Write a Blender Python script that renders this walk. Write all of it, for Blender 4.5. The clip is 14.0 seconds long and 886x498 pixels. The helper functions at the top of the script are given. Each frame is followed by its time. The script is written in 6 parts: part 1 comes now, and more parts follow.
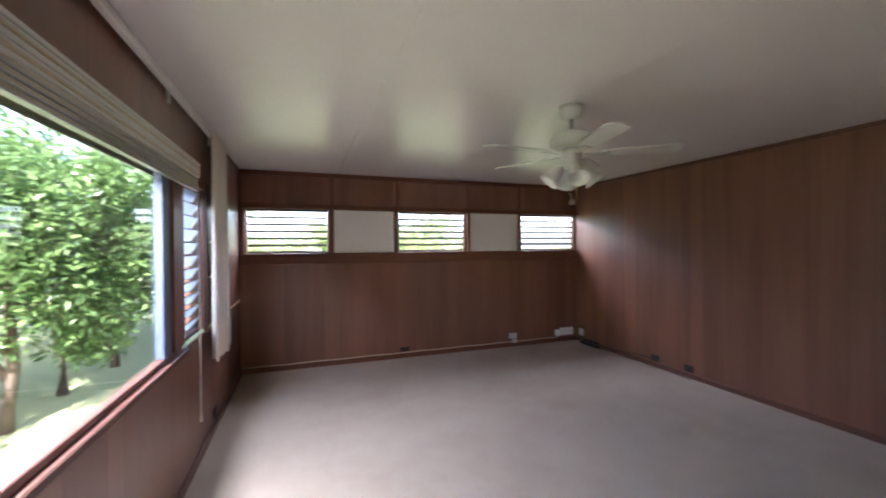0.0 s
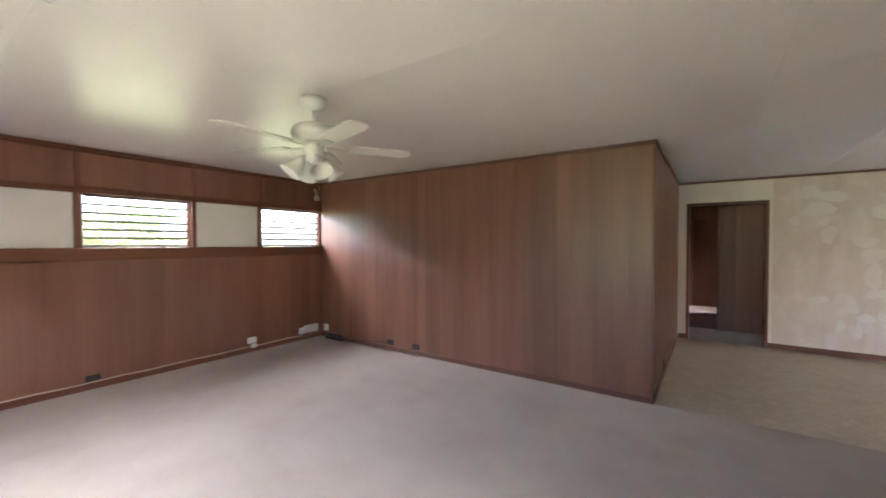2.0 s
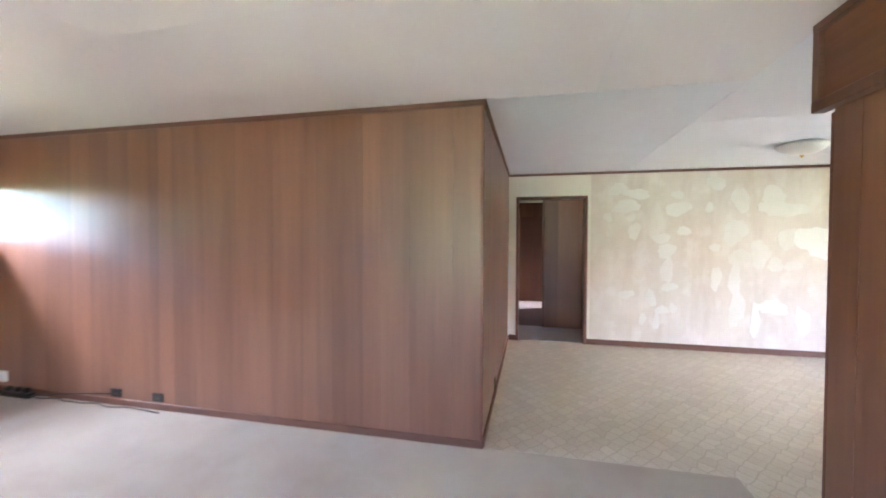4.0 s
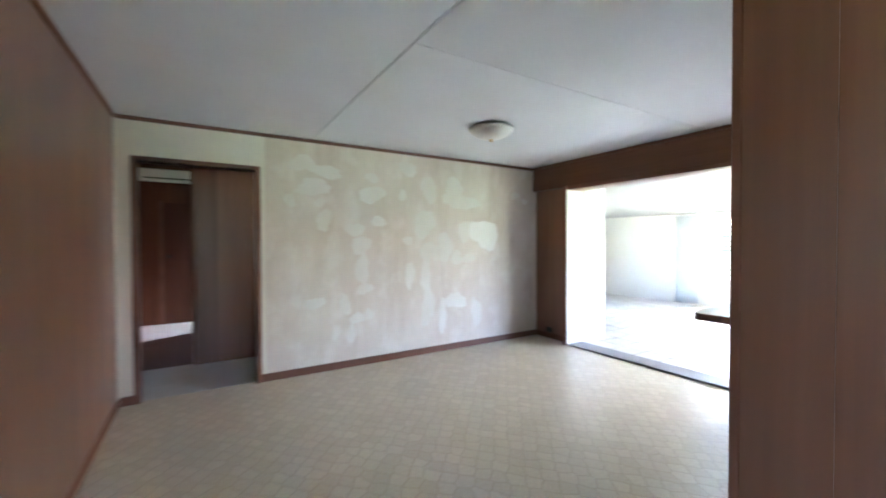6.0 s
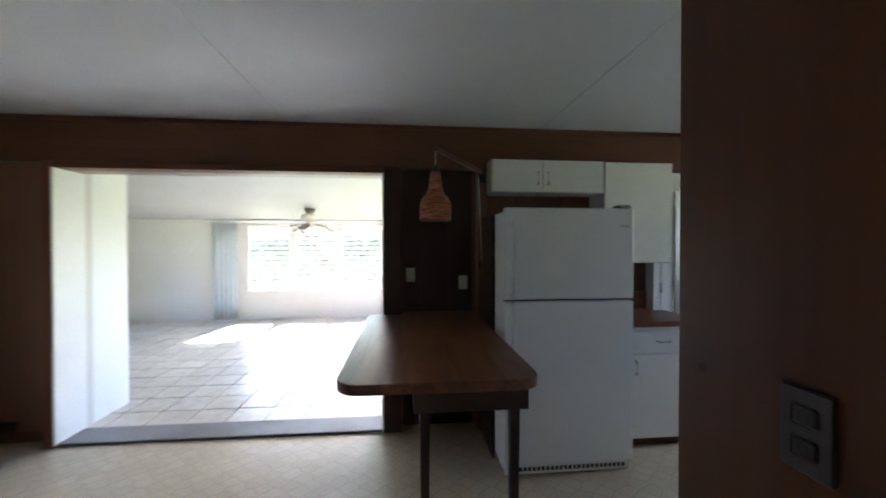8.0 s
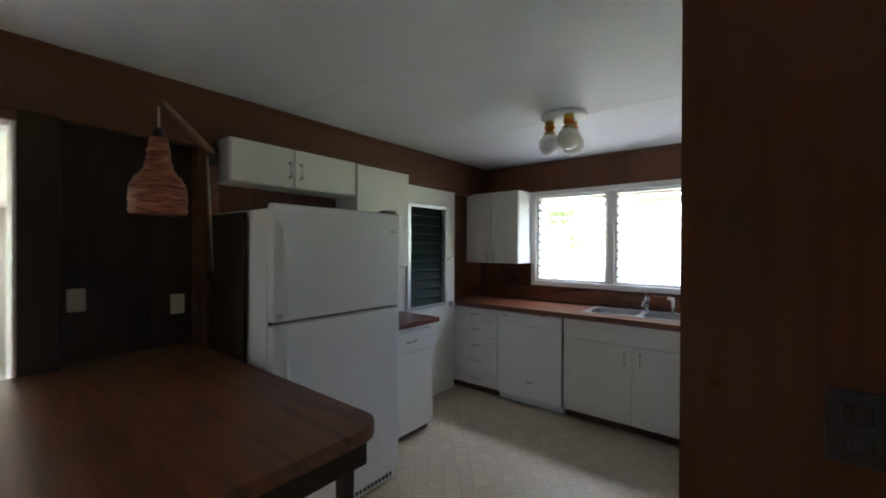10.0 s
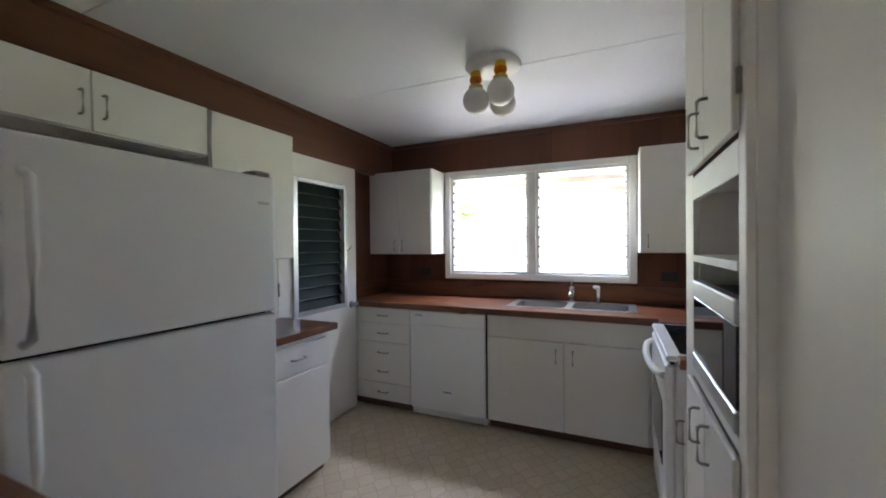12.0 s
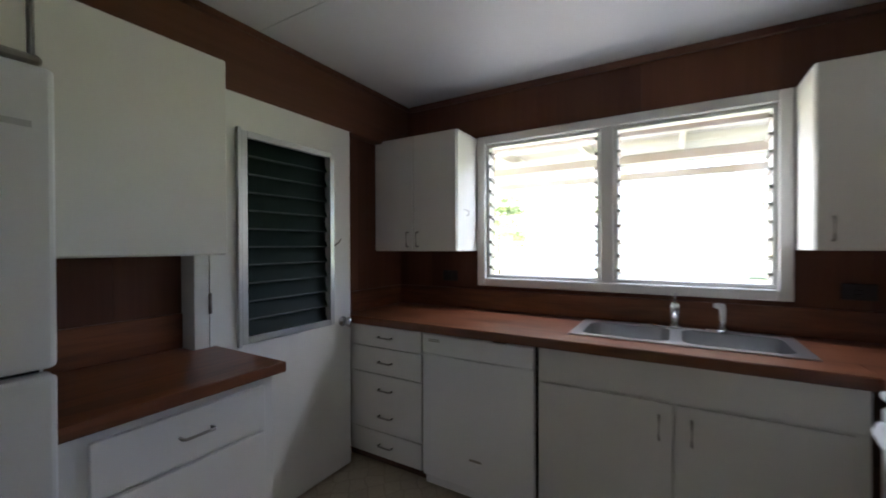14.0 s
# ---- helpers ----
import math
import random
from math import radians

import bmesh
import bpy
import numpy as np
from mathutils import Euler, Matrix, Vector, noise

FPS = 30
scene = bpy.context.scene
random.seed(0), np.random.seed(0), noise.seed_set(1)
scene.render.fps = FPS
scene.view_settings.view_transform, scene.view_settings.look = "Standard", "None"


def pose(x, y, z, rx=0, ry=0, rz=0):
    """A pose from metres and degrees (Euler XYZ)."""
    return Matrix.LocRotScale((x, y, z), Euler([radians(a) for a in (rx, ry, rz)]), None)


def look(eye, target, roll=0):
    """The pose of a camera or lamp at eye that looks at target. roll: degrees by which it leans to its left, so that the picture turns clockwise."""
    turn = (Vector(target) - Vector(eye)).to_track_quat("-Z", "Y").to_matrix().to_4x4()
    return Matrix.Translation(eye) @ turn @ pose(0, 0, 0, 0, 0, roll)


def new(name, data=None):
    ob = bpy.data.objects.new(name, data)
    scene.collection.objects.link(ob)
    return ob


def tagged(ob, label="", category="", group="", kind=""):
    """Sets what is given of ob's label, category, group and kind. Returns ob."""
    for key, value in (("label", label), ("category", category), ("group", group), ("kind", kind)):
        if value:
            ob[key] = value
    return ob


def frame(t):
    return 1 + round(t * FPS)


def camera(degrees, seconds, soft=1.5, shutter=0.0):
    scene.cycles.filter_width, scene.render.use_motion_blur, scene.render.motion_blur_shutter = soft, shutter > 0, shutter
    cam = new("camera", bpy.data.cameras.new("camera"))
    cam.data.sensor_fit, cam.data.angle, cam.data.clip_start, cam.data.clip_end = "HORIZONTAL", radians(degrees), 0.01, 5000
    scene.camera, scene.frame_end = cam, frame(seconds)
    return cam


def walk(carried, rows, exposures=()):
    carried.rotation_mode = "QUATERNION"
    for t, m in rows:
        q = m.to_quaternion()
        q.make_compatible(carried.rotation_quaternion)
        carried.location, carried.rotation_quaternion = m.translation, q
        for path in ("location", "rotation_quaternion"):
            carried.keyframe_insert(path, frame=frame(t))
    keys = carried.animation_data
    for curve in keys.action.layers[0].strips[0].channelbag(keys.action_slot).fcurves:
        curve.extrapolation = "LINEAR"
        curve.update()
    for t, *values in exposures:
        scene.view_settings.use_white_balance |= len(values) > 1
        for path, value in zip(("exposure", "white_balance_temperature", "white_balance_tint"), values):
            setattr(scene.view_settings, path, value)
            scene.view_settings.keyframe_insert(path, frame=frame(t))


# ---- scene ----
cam = camera(97.1, 14.0, 1.8, 0.4)
PATH = [
    (0, (0.515, 2.282, 1.525), (1.186, 4.166, 1.506), -0.4),
    (0.5, (0.496, 2.262, 1.538), (1.527, 3.975, 1.51), -0.2),
    (1, (0.498, 2.279, 1.533), (1.794, 3.802, 1.503), 0.1),
    (1.5, (0.488, 2.288, 1.514), (1.998, 3.6, 1.486), 0.1),
    (2, (0.552, 2.286, 1.492), (2.199, 3.419, 1.461), 0.1),
    (2.5, (0.767, 2.258, 1.475), (2.526, 3.209, 1.439), -0.0),
    (2.7, (0.899, 2.24, 1.491), (2.692, 3.125, 1.445), -0.1),
    (4.8, (2.607, 2.475, 1.423), (4.607, 2.464, 1.406), 0.1),
    (5, (2.793, 2.468, 1.409), (4.787, 2.306, 1.394), -0.1),
    (5.5, (3.175, 2.332, 1.39), (5.092, 1.761, 1.36), -0.5),
    (6, (3.565, 2.116, 1.368), (5.267, 1.065, 1.334), -0.2),
    (6.5, (3.931, 1.85, 1.428), (5.172, 0.282, 1.387), -0.2),
    (7, (4.182, 1.569, 1.486), (5.002, -0.255, 1.443), -0.1),
    (7.5, (4.424, 1.367, 1.523), (4.714, -0.611, 1.485), 0.3),
    (8, (4.534, 1.132, 1.486), (4.341, -0.858, 1.465), -0.0),
    (8.5, (4.721, 0.885, 1.498), (4.028, -0.99, 1.471), -0.3),
    (9, (4.86, 0.744, 1.541), (3.83, -0.971, 1.504), -0.1),
    (9.2, (4.902, 0.706, 1.544), (3.73, -0.914, 1.511), -0.0),
    (11.3, (4.644, 0.243, 1.438), (2.852, -0.645, 1.419), -0.4),
    (11.5, (4.588, 0.201, 1.446), (2.78, -0.655, 1.417), -0.6),
    (12, (4.341, 0.122, 1.417), (2.517, -0.698, 1.4), -0.5),
    (12.5, (4.108, 0.088, 1.407), (2.292, -0.75, 1.385), -0.5),
    (13, (3.872, -0.021, 1.396), (2.055, -0.859, 1.373), -0.4),
    (13.5, (3.587, -0.089, 1.394), (1.784, -0.954, 1.366), -0.5),
    (14, (3.328, -0.229, 1.374), (1.61, -1.253, 1.359), -0.2),
]
EXPOSURES = [
    (0.0, 3.62, 5800, 28), (1.0, 4.15, 5950, 26), (2.0, 4.6, 6050, 25), (2.7, 5.0, 5900, 24), (4.8, 5.95, 5200, 18), (5.5, 5.75, 5050, 14), (6.0, 5.15, 5100, 14),
    (6.5, 4.4, 5250, 15), (7.0, 4.1, 5250, 15), (7.5, 4.05, 5300, 15), (8.0, 3.92, 5350, 15), (9.0, 3.65, 5400, 15), (11.3, 4.55, 5850, 22), (12.5, 4.35, 5850, 22), (13.5, 4.02, 5850, 22), (14.0, 3.78, 5900, 21),
]
walk(cam, [(t, look(eye, target, roll)) for t, eye, target, roll in PATH], EXPOSURES)

# ---- daylight ----
SUN_EL, SUN_AZ = radians(43), radians(188)
world = bpy.data.worlds.new("sky")
scene.world = world
world.use_nodes = True
wn = world.node_tree.nodes
sky = wn.new("ShaderNodeTexSky")
sky.sky_type, sky.sun_disc, sky.sun_elevation, sky.sun_rotation = "NISHITA", False, SUN_EL, SUN_AZ
sky.air_density, sky.dust_density = 1.0, 3.0
wn["Background"].inputs["Strength"].default_value = 0.15
world.node_tree.links.new(sky.outputs[0], wn["Background"].inputs["Color"])
sun_data = bpy.data.lights.new("sun", "SUN")
sun_data.energy, sun_data.angle, sun_data.color = 5.0, radians(0.6), (1.0, 0.95, 0.87)
sun = new("sun", sun_data)
sun.matrix_world = look((math.sin(SUN_AZ) * math.cos(SUN_EL) * 40, math.cos(SUN_AZ) * math.cos(SUN_EL) * 40, math.sin(SUN_EL) * 40), (0, 0, 0))


def sky_lamp(name, at, target, wide, tall, watts):
    """Stands in for the sky's light at a window opening, set high in the reveal under the eaves."""
    d = bpy.data.lights.new(name, "AREA")
    d.shape, d.size, d.size_y, d.energy, d.color = "RECTANGLE", wide, tall, watts, (0.86, 0.93, 1.0)
    ob = new(name, d)
    ob.matrix_world = look(at, target)
    return ob


sky_lamp("sky_light_living", (-0.54, 3.35, 2.26), (1.02, 3.35, 0.3), 3.0, 0.36, 34)
sky_lamp("sky_light_kitchen", (0.40, -0.58, 2.32), (1.9, -0.58, 0.3), 1.5, 0.25, 3.0)
sky_lamp("sky_light_north", (2.24, 8.30, 2.42), (2.24, 7.0, 1.3), 4.6, 0.5, 45)


# ---- materials ----
def material(name, rough=0.5, metal=0.0, colour=(0.5, 0.5, 0.5), spec=0.5):
    m = bpy.data.materials.new(name)
    m.use_nodes = True
    b = m.node_tree.nodes["Principled BSDF"]
    b.inputs["Base Color"].default_value = (*colour, 1)
    b.inputs["Roughness"].default_value, b.inputs["Metallic"].default_value = rough, metal
    b.inputs["Specular IOR Level"].default_value = spec
    return m, m.node_tree.nodes, m.node_tree.links, b


def node(nodes, kind, **values):
    n = nodes.new(kind)
    for key, value in values.items():
        n.inputs[key.replace("_", " ")].default_value = value
    return n


def place_coords(nodes, links, scale, shift=False):
    """World position, stretched; with shift, moved at random from object to object."""
    geo = nodes.new("ShaderNodeNewGeometry")
    out = geo.outputs["Position"]
    if shift:
        info = nodes.new("ShaderNodeObjectInfo")
        times = node(nodes, "ShaderNodeVectorMath")
        times.operation = "ADD"
        comb = nodes.new("ShaderNodeCombineXYZ")
        mul = nodes.new("ShaderNodeMath")
        mul.operation, mul.inputs[1].default_value = "MULTIPLY", 37.0
        links.new(info.outputs["Random"], mul.inputs[0])
        links.new(mul.outputs[0], comb.inputs["Z"])
        links.new(mul.outputs[0], comb.inputs["X"])
        links.new(out, times.inputs[0])
        links.new(comb.outputs[0], times.inputs[1])
        out = times.outputs[0]
    mp = nodes.new("ShaderNodeMapping")
    mp.inputs["Scale"].default_value = scale
    links.new(out, mp.inputs["Vector"])
    return mp.outputs[0]


def noise_of(nodes, links, vec, scale, detail=4.0, rough=0.55):
    n = node(nodes, "ShaderNodeTexNoise", Scale=scale, Detail=detail, Roughness=rough)
    links.new(vec, n.inputs["Vector"])
    return n.outputs["Fac"]


def ramp(nodes, links, fac, stops):
    r = nodes.new("ShaderNodeValToRGB")
    el = r.color_ramp.elements
    while len(el) < len(stops):
        el.new(0.5)
    for e, (p, c) in zip(el, stops):
        e.position, e.color = p, (*c, 1) if len(c) == 3 else c
    links.new(fac, r.inputs["Fac"])
    return r.outputs["Color"]


def mixed(nodes, links, fac, a, b, mode="MIX"):
    m = nodes.new("ShaderNodeMix")
    m.data_type, m.blend_type = "RGBA", mode
    for sock, value in ((m.inputs[0], fac), (m.inputs[6], a), (m.inputs[7], b)):
        if isinstance(value, (int, float)):
            sock.default_value = value
        elif isinstance(value, tuple):
            sock.default_value = (*value, 1)
        else:
            links.new(value, sock)
    return m.outputs[2]


def bump(nodes, links, height, bsdf, strength=0.2, distance=0.002):
    b = node(nodes, "ShaderNodeBump", Strength=strength, Distance=distance)
    links.new(height, b.inputs["Height"])
    links.new(b.outputs[0], bsdf.inputs["Normal"])


def wood(name, dark, mid, light, along="z", rough=0.38, fine=40.0, vary=0.22, wear=0.12, relief=0.12, broad_mix=0.62):
    """Veneer: long grain along one axis, tone changing from board to board, dull patches."""
    m, n, l, b = material(name, rough)
    s = [fine, fine, fine]
    s["xyz".index(along)] = fine * 0.035
    grain = noise_of(n, l, place_coords(n, l, s, True), 1.0, 5.0, 0.6)
    s2 = [4.0, 4.0, 4.0]
    s2["xyz".index(along)] = 0.35
    broad = noise_of(n, l, place_coords(n, l, s2, True), 1.0, 3.0, 0.5)
    col = ramp(n, l, grain, [(0.25, dark), (0.5, mid), (0.78, light)])
    col = mixed(n, l, broad_mix, col, ramp(n, l, broad, [(0.3, dark), (0.7, light)]))
    info = n.new("ShaderNodeObjectInfo")
    tone = ramp(n, l, info.outputs["Random"], [(0.0, (1 - vary,) * 3), (1.0, (1 + vary * 0.5,) * 3)])
    col = mixed(n, l, 1.0, col, tone, "MULTIPLY")
    l.new(col, b.inputs["Base Color"])
    stain = noise_of(n, l, place_coords(n, l, (1, 1, 1)), 1.7, 5.0, 0.65)
    r = node(n, "ShaderNodeMapRange", From_Min=0.3, From_Max=0.75, To_Min=rough - wear * 0.6, To_Max=rough + wear)
    l.new(stain, r.inputs["Value"])
    l.new(r.outputs[0], b.inputs["Roughness"])
    bump(n, l, grain, b, relief, 0.001)
    return m


def painted(name, colour, rough=0.45, dirt=0.12, relief=0.06, scale=60.0):
    """Paint with faint roller texture, yellowing and smudges."""
    m, n, l, b = material(name, rough, 0, colour)
    pos = place_coords(n, l, (1, 1, 1))
    broad = noise_of(n, l, pos, 1.3, 5.0, 0.6)
    dull = tuple(c * k for c, k in zip(colour, (1 - dirt, 1 - dirt * 1.25, 1 - dirt * 1.7)))
    l.new(ramp(n, l, broad, [(0.35, colour), (0.75, dull)]), b.inputs["Base Color"])
    fine = noise_of(n, l, pos, scale, 3.0, 0.6)
    r = node(n, "ShaderNodeMapRange", From_Min=0.3, From_Max=0.7, To_Min=rough - 0.02, To_Max=rough + 0.03)
    l.new(fine, r.inputs["Value"])
    l.new(r.outputs[0], b.inputs["Roughness"])
    bump(n, l, fine, b, relief, 0.002)
    return m


WOOD_WALL = wood("wood_panel", (0.148, 0.060, 0.031), (0.198, 0.086, 0.046), (0.253, 0.118, 0.066), rough=0.33, fine=30.0, vary=0.16, wear=0.04, relief=0.03)
coat = WOOD_WALL.node_tree.nodes["Principled BSDF"]
coat.inputs["Coat Weight"].default_value, coat.inputs["Coat Roughness"].default_value = 0.35, 0.42
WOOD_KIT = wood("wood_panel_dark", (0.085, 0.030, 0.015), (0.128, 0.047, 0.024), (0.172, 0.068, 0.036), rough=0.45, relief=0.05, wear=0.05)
# Same wood as the kitchen panels, darkened for the shade on the pier end.
WOOD_PIER_SHADED = wood("wood_panel_end_shaded", (0.068, 0.024, 0.009), (0.096, 0.035, 0.013), (0.125, 0.047, 0.019), rough=0.3, fine=30.0, relief=0.05)
THRESH = painted("threshold_stone", (0.20, 0.19, 0.21), 0.5, 0.3)
TOE = painted("toe_kick_paint", (0.10, 0.042, 0.022), 0.5, 0.3)
WOOD_H = wood("wood_beam", (0.10, 0.040, 0.020), (0.150, 0.062, 0.032), (0.195, 0.085, 0.045), "x", rough=0.45, vary=0.1)
WOOD_TRIM = wood("wood_trim", (0.10, 0.042, 0.025), (0.15, 0.064, 0.038), (0.20, 0.09, 0.054), "y", 0.42, vary=0.15)
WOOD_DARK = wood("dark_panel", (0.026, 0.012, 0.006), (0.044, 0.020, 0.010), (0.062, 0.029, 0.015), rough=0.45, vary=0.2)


def laminate(name, along):
    """Printed oak: uneven bands along one axis, dark pores, an even satin coat."""
    m, n, l, b = material(name, 0.27)
    s = [17.0, 17.0, 17.0]
    s["xyz".index(along)] = 1.6
    bands = node(n, "ShaderNodeTexNoise", Scale=1.0, Detail=3.0, Roughness=0.55, Distortion=0.8)
    l.new(place_coords(n, l, s), bands.inputs["Vector"])
    pore_scale = [110.0, 110.0, 110.0]
    pore_scale["xyz".index(along)] = 5.0
    pores = noise_of(n, l, place_coords(n, l, pore_scale), 1.0, 2.0, 0.5)
    col = ramp(n, l, bands.outputs["Fac"], [(0.34, (0.095, 0.030, 0.012)), (0.5, (0.165, 0.056, 0.023)), (0.68, (0.210, 0.076, 0.032))])
    col = mixed(n, l, ramp(n, l, pores, [(0.55, (0, 0, 0)), (0.72, (0.4, 0.4, 0.4))]), col, (0.075, 0.025, 0.011))
    l.new(col, b.inputs["Base Color"])
    stain = noise_of(n, l, place_coords(n, l, (1, 1, 1)), 2.3, 4.0, 0.6)
    r = node(n, "ShaderNodeMapRange", From_Min=0.3, From_Max=0.7, To_Min=0.30, To_Max=0.38)
    l.new(stain, r.inputs["Value"])
    l.new(r.outputs[0], b.inputs["Roughness"])
    return m


LAMINATE, LAMINATE_X = laminate("laminate_y", "y"), laminate("laminate_x", "x")
WOOD_RED = wood("red_trim", (0.11, 0.04, 0.02), (0.17, 0.065, 0.035), (0.24, 0.10, 0.055), "z", 0.4, vary=0.1)
for some, gloss in ((WOOD_PIER_SHADED, 0.22), (WOOD_DARK, 0.3), (WOOD_KIT, 0.3), (WOOD_H, 0.3)):
    some.node_tree.nodes["Principled BSDF"].inputs["Specular IOR Level"].default_value = gloss
WHITE_CAB = painted("cabinet_paint", (0.76, 0.75, 0.72), 0.52, 0.07)
WHITE_TRIM = painted("trim_paint", (0.80, 0.80, 0.77), 0.4, 0.06)
APPLIANCE = painted("appliance_enamel", (0.80, 0.81, 0.82), 0.3, 0.02, 0.1, 220.0)
PLASTIC = painted("white_plastic", (0.75, 0.75, 0.71), 0.42, 0.05)
BLACK = painted("black_plastic", (0.018, 0.016, 0.016), 0.4, 0.1)
BROWN_PL = painted("brown_plastic", (0.018, 0.011, 0.010), 0.42, 0.1)
BEIGE_PL = painted("ivory_plastic", (0.62, 0.55, 0.42), 0.4, 0.05)
CREAM_WALL = painted("cream_paint", (0.74, 0.70, 0.61), 0.6, 0.1)
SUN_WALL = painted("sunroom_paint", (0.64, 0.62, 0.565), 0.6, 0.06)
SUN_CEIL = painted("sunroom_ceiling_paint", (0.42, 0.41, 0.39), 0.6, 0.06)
CEIL_LIV = painted("ceiling_gloss", (0.72, 0.69, 0.69), 0.30, 0.025, 0.02, 70.0)
CEIL_DIN = painted("ceiling_matte", (0.74, 0.76, 0.79), 0.6, 0.05, 0.25, 170.0)
CHROME = material("chrome", 0.15, 1.0, (0.62, 0.62, 0.62))[0]
PULL = material("pull_metal", 0.32, 1.0, (0.33, 0.31, 0.28))[0]
ALU = painted("aluminium", (0.55, 0.56, 0.57), 0.35, 0.05)
ALU.node_tree.nodes["Principled BSDF"].inputs["Metallic"].default_value = 0.8
BRASS = material("brass", 0.3, 1.0, (0.62, 0.42, 0.12))[0]
AMBER = material("amber_collar", 0.25, 0.0, (0.75, 0.22, 0.01))[0]
YELLOW = material("yellow_collar", 0.3, 0.0, (0.8, 0.5, 0.03))[0]
DARK_GLASS = material("dark_glass", 0.06, 0.0, (0.012, 0.013, 0.014))[0]
DARK_GAP = material("dark_gap", 0.8, 0.0, (0.01, 0.008, 0.007))[0]
SCREEN = painted("insect_screen", (0.03, 0.035, 0.035), 0.5, 0.2)
CLOTH = painted("curtain_cloth", (0.78, 0.73, 0.64), 0.85, 0.1, 0.3, 400.0)
CLOTH_BLUE = painted("curtain_blue", (0.74, 0.78, 0.80), 0.85, 0.05, 0.3, 400.0)
FROST = material("frosted_glass", 0.28, 0.0, (0.82, 0.81, 0.77))[0]
OPAL = material("opal_glass", 0.12, 0.0, (0.80, 0.78, 0.74))[0]
for some in (FROST, OPAL):
    some.node_tree.nodes["Principled BSDF"].inputs["Transmission Weight"].default_value = 0.25


def thin_glass(name, tint):
    m, n, l, b = material(name)
    n.remove(b)
    clear, shine = node(n, "ShaderNodeBsdfTransparent", Color=(*tint, 1)), node(n, "ShaderNodeBsdfGlossy", Roughness=0.03)
    face, mix, steep = node(n, "ShaderNodeLayerWeight", Blend=0.5), n.new("ShaderNodeMixShader"), n.new("ShaderNodeMath")
    steep.operation, steep.inputs[1].default_value = "POWER", 5.0
    gloss = node(n, "ShaderNodeMapRange", To_Min=0.04, To_Max=0.8)
    l.new(face.outputs["Facing"], steep.inputs[0])
    l.new(steep.outputs[0], gloss.inputs["Value"])
    l.new(gloss.outputs[0], mix.inputs[0])
    l.new(clear.outputs[0], mix.inputs[1])
    l.new(shine.outputs[0], mix.inputs[2])
    l.new(mix.outputs[0], n["Material Output"].inputs[0])
    return m


HOUSE_PANE = material("far_pane", 0.3, 0.0, (0.55, 0.57, 0.56))[0]
DOOR_EDGE = material("door_slat_edge", 0.4, 0.0, (0.085, 0.105, 0.095))[0]
DOOR_SLAT = material("door_slat", 0.5, 0.0, (0.018, 0.03, 0.025), 0.15)[0]
SLAT_EDGE = material("slat_edge", 0.2, 0.0, (0.09, 0.09, 0.075))[0]
FRAME_BLUE = painted("grey_blue_frame", (0.13, 0.16, 0.22), 0.5, 0.1)
GLASS = thin_glass("window_glass", (0.95, 0.97, 0.96))
LOUVRE_GLASS = thin_glass("louvre_glass", (0.92, 0.95, 0.94))
# Cloudy slat glass; the sky's pale reflection is put into its blue-grey colour.
SKY_PALE_GLASS, on, ol, ob = material("sky_pale_glass", 0.3, 0.0, (0.42, 0.48, 0.55))
through_light, both = node(on, "ShaderNodeBsdfTranslucent", Color=(0.55, 0.63, 0.74, 1)), node(on, "ShaderNodeMixShader", Fac=0.5)
ol.new(ob.outputs[0], both.inputs[1])
ol.new(through_light.outputs[0], both.inputs[2])
ol.new(both.outputs[0], on["Material Output"].inputs[0])


def carpet():
    m, n, l, b = material("carpet", 0.95, 0, (0.5, 0.42, 0.34), 0.2)
    pos = place_coords(n, l, (1, 1, 1))
    broad = noise_of(n, l, pos, 0.9, 5.0, 0.65)
    tuft = noise_of(n, l, pos, 260.0, 2.0, 0.7)
    spots = noise_of(n, l, pos, 3.3, 6.0, 0.7)
    col = ramp(n, l, broad, [(0.3, (0.44, 0.36, 0.25)), (0.5, (0.39, 0.305, 0.205)), (0.7, (0.29, 0.205, 0.125))])
    col = mixed(n, l, ramp(n, l, spots, [(0.5, (0, 0, 0)), (0.72, (0.5, 0.5, 0.5))]), col, (0.33, 0.235, 0.165))
    col = mixed(n, l, 0.35, col, ramp(n, l, tuft, [(0.3, (0.31, 0.26, 0.19)), (0.7, (0.48, 0.42, 0.33))]))
    l.new(col, b.inputs["Base Color"])
    b.inputs["Sheen Weight"].default_value = 0.25
    bump(n, l, tuft, b, 0.7, 0.006)
    return m


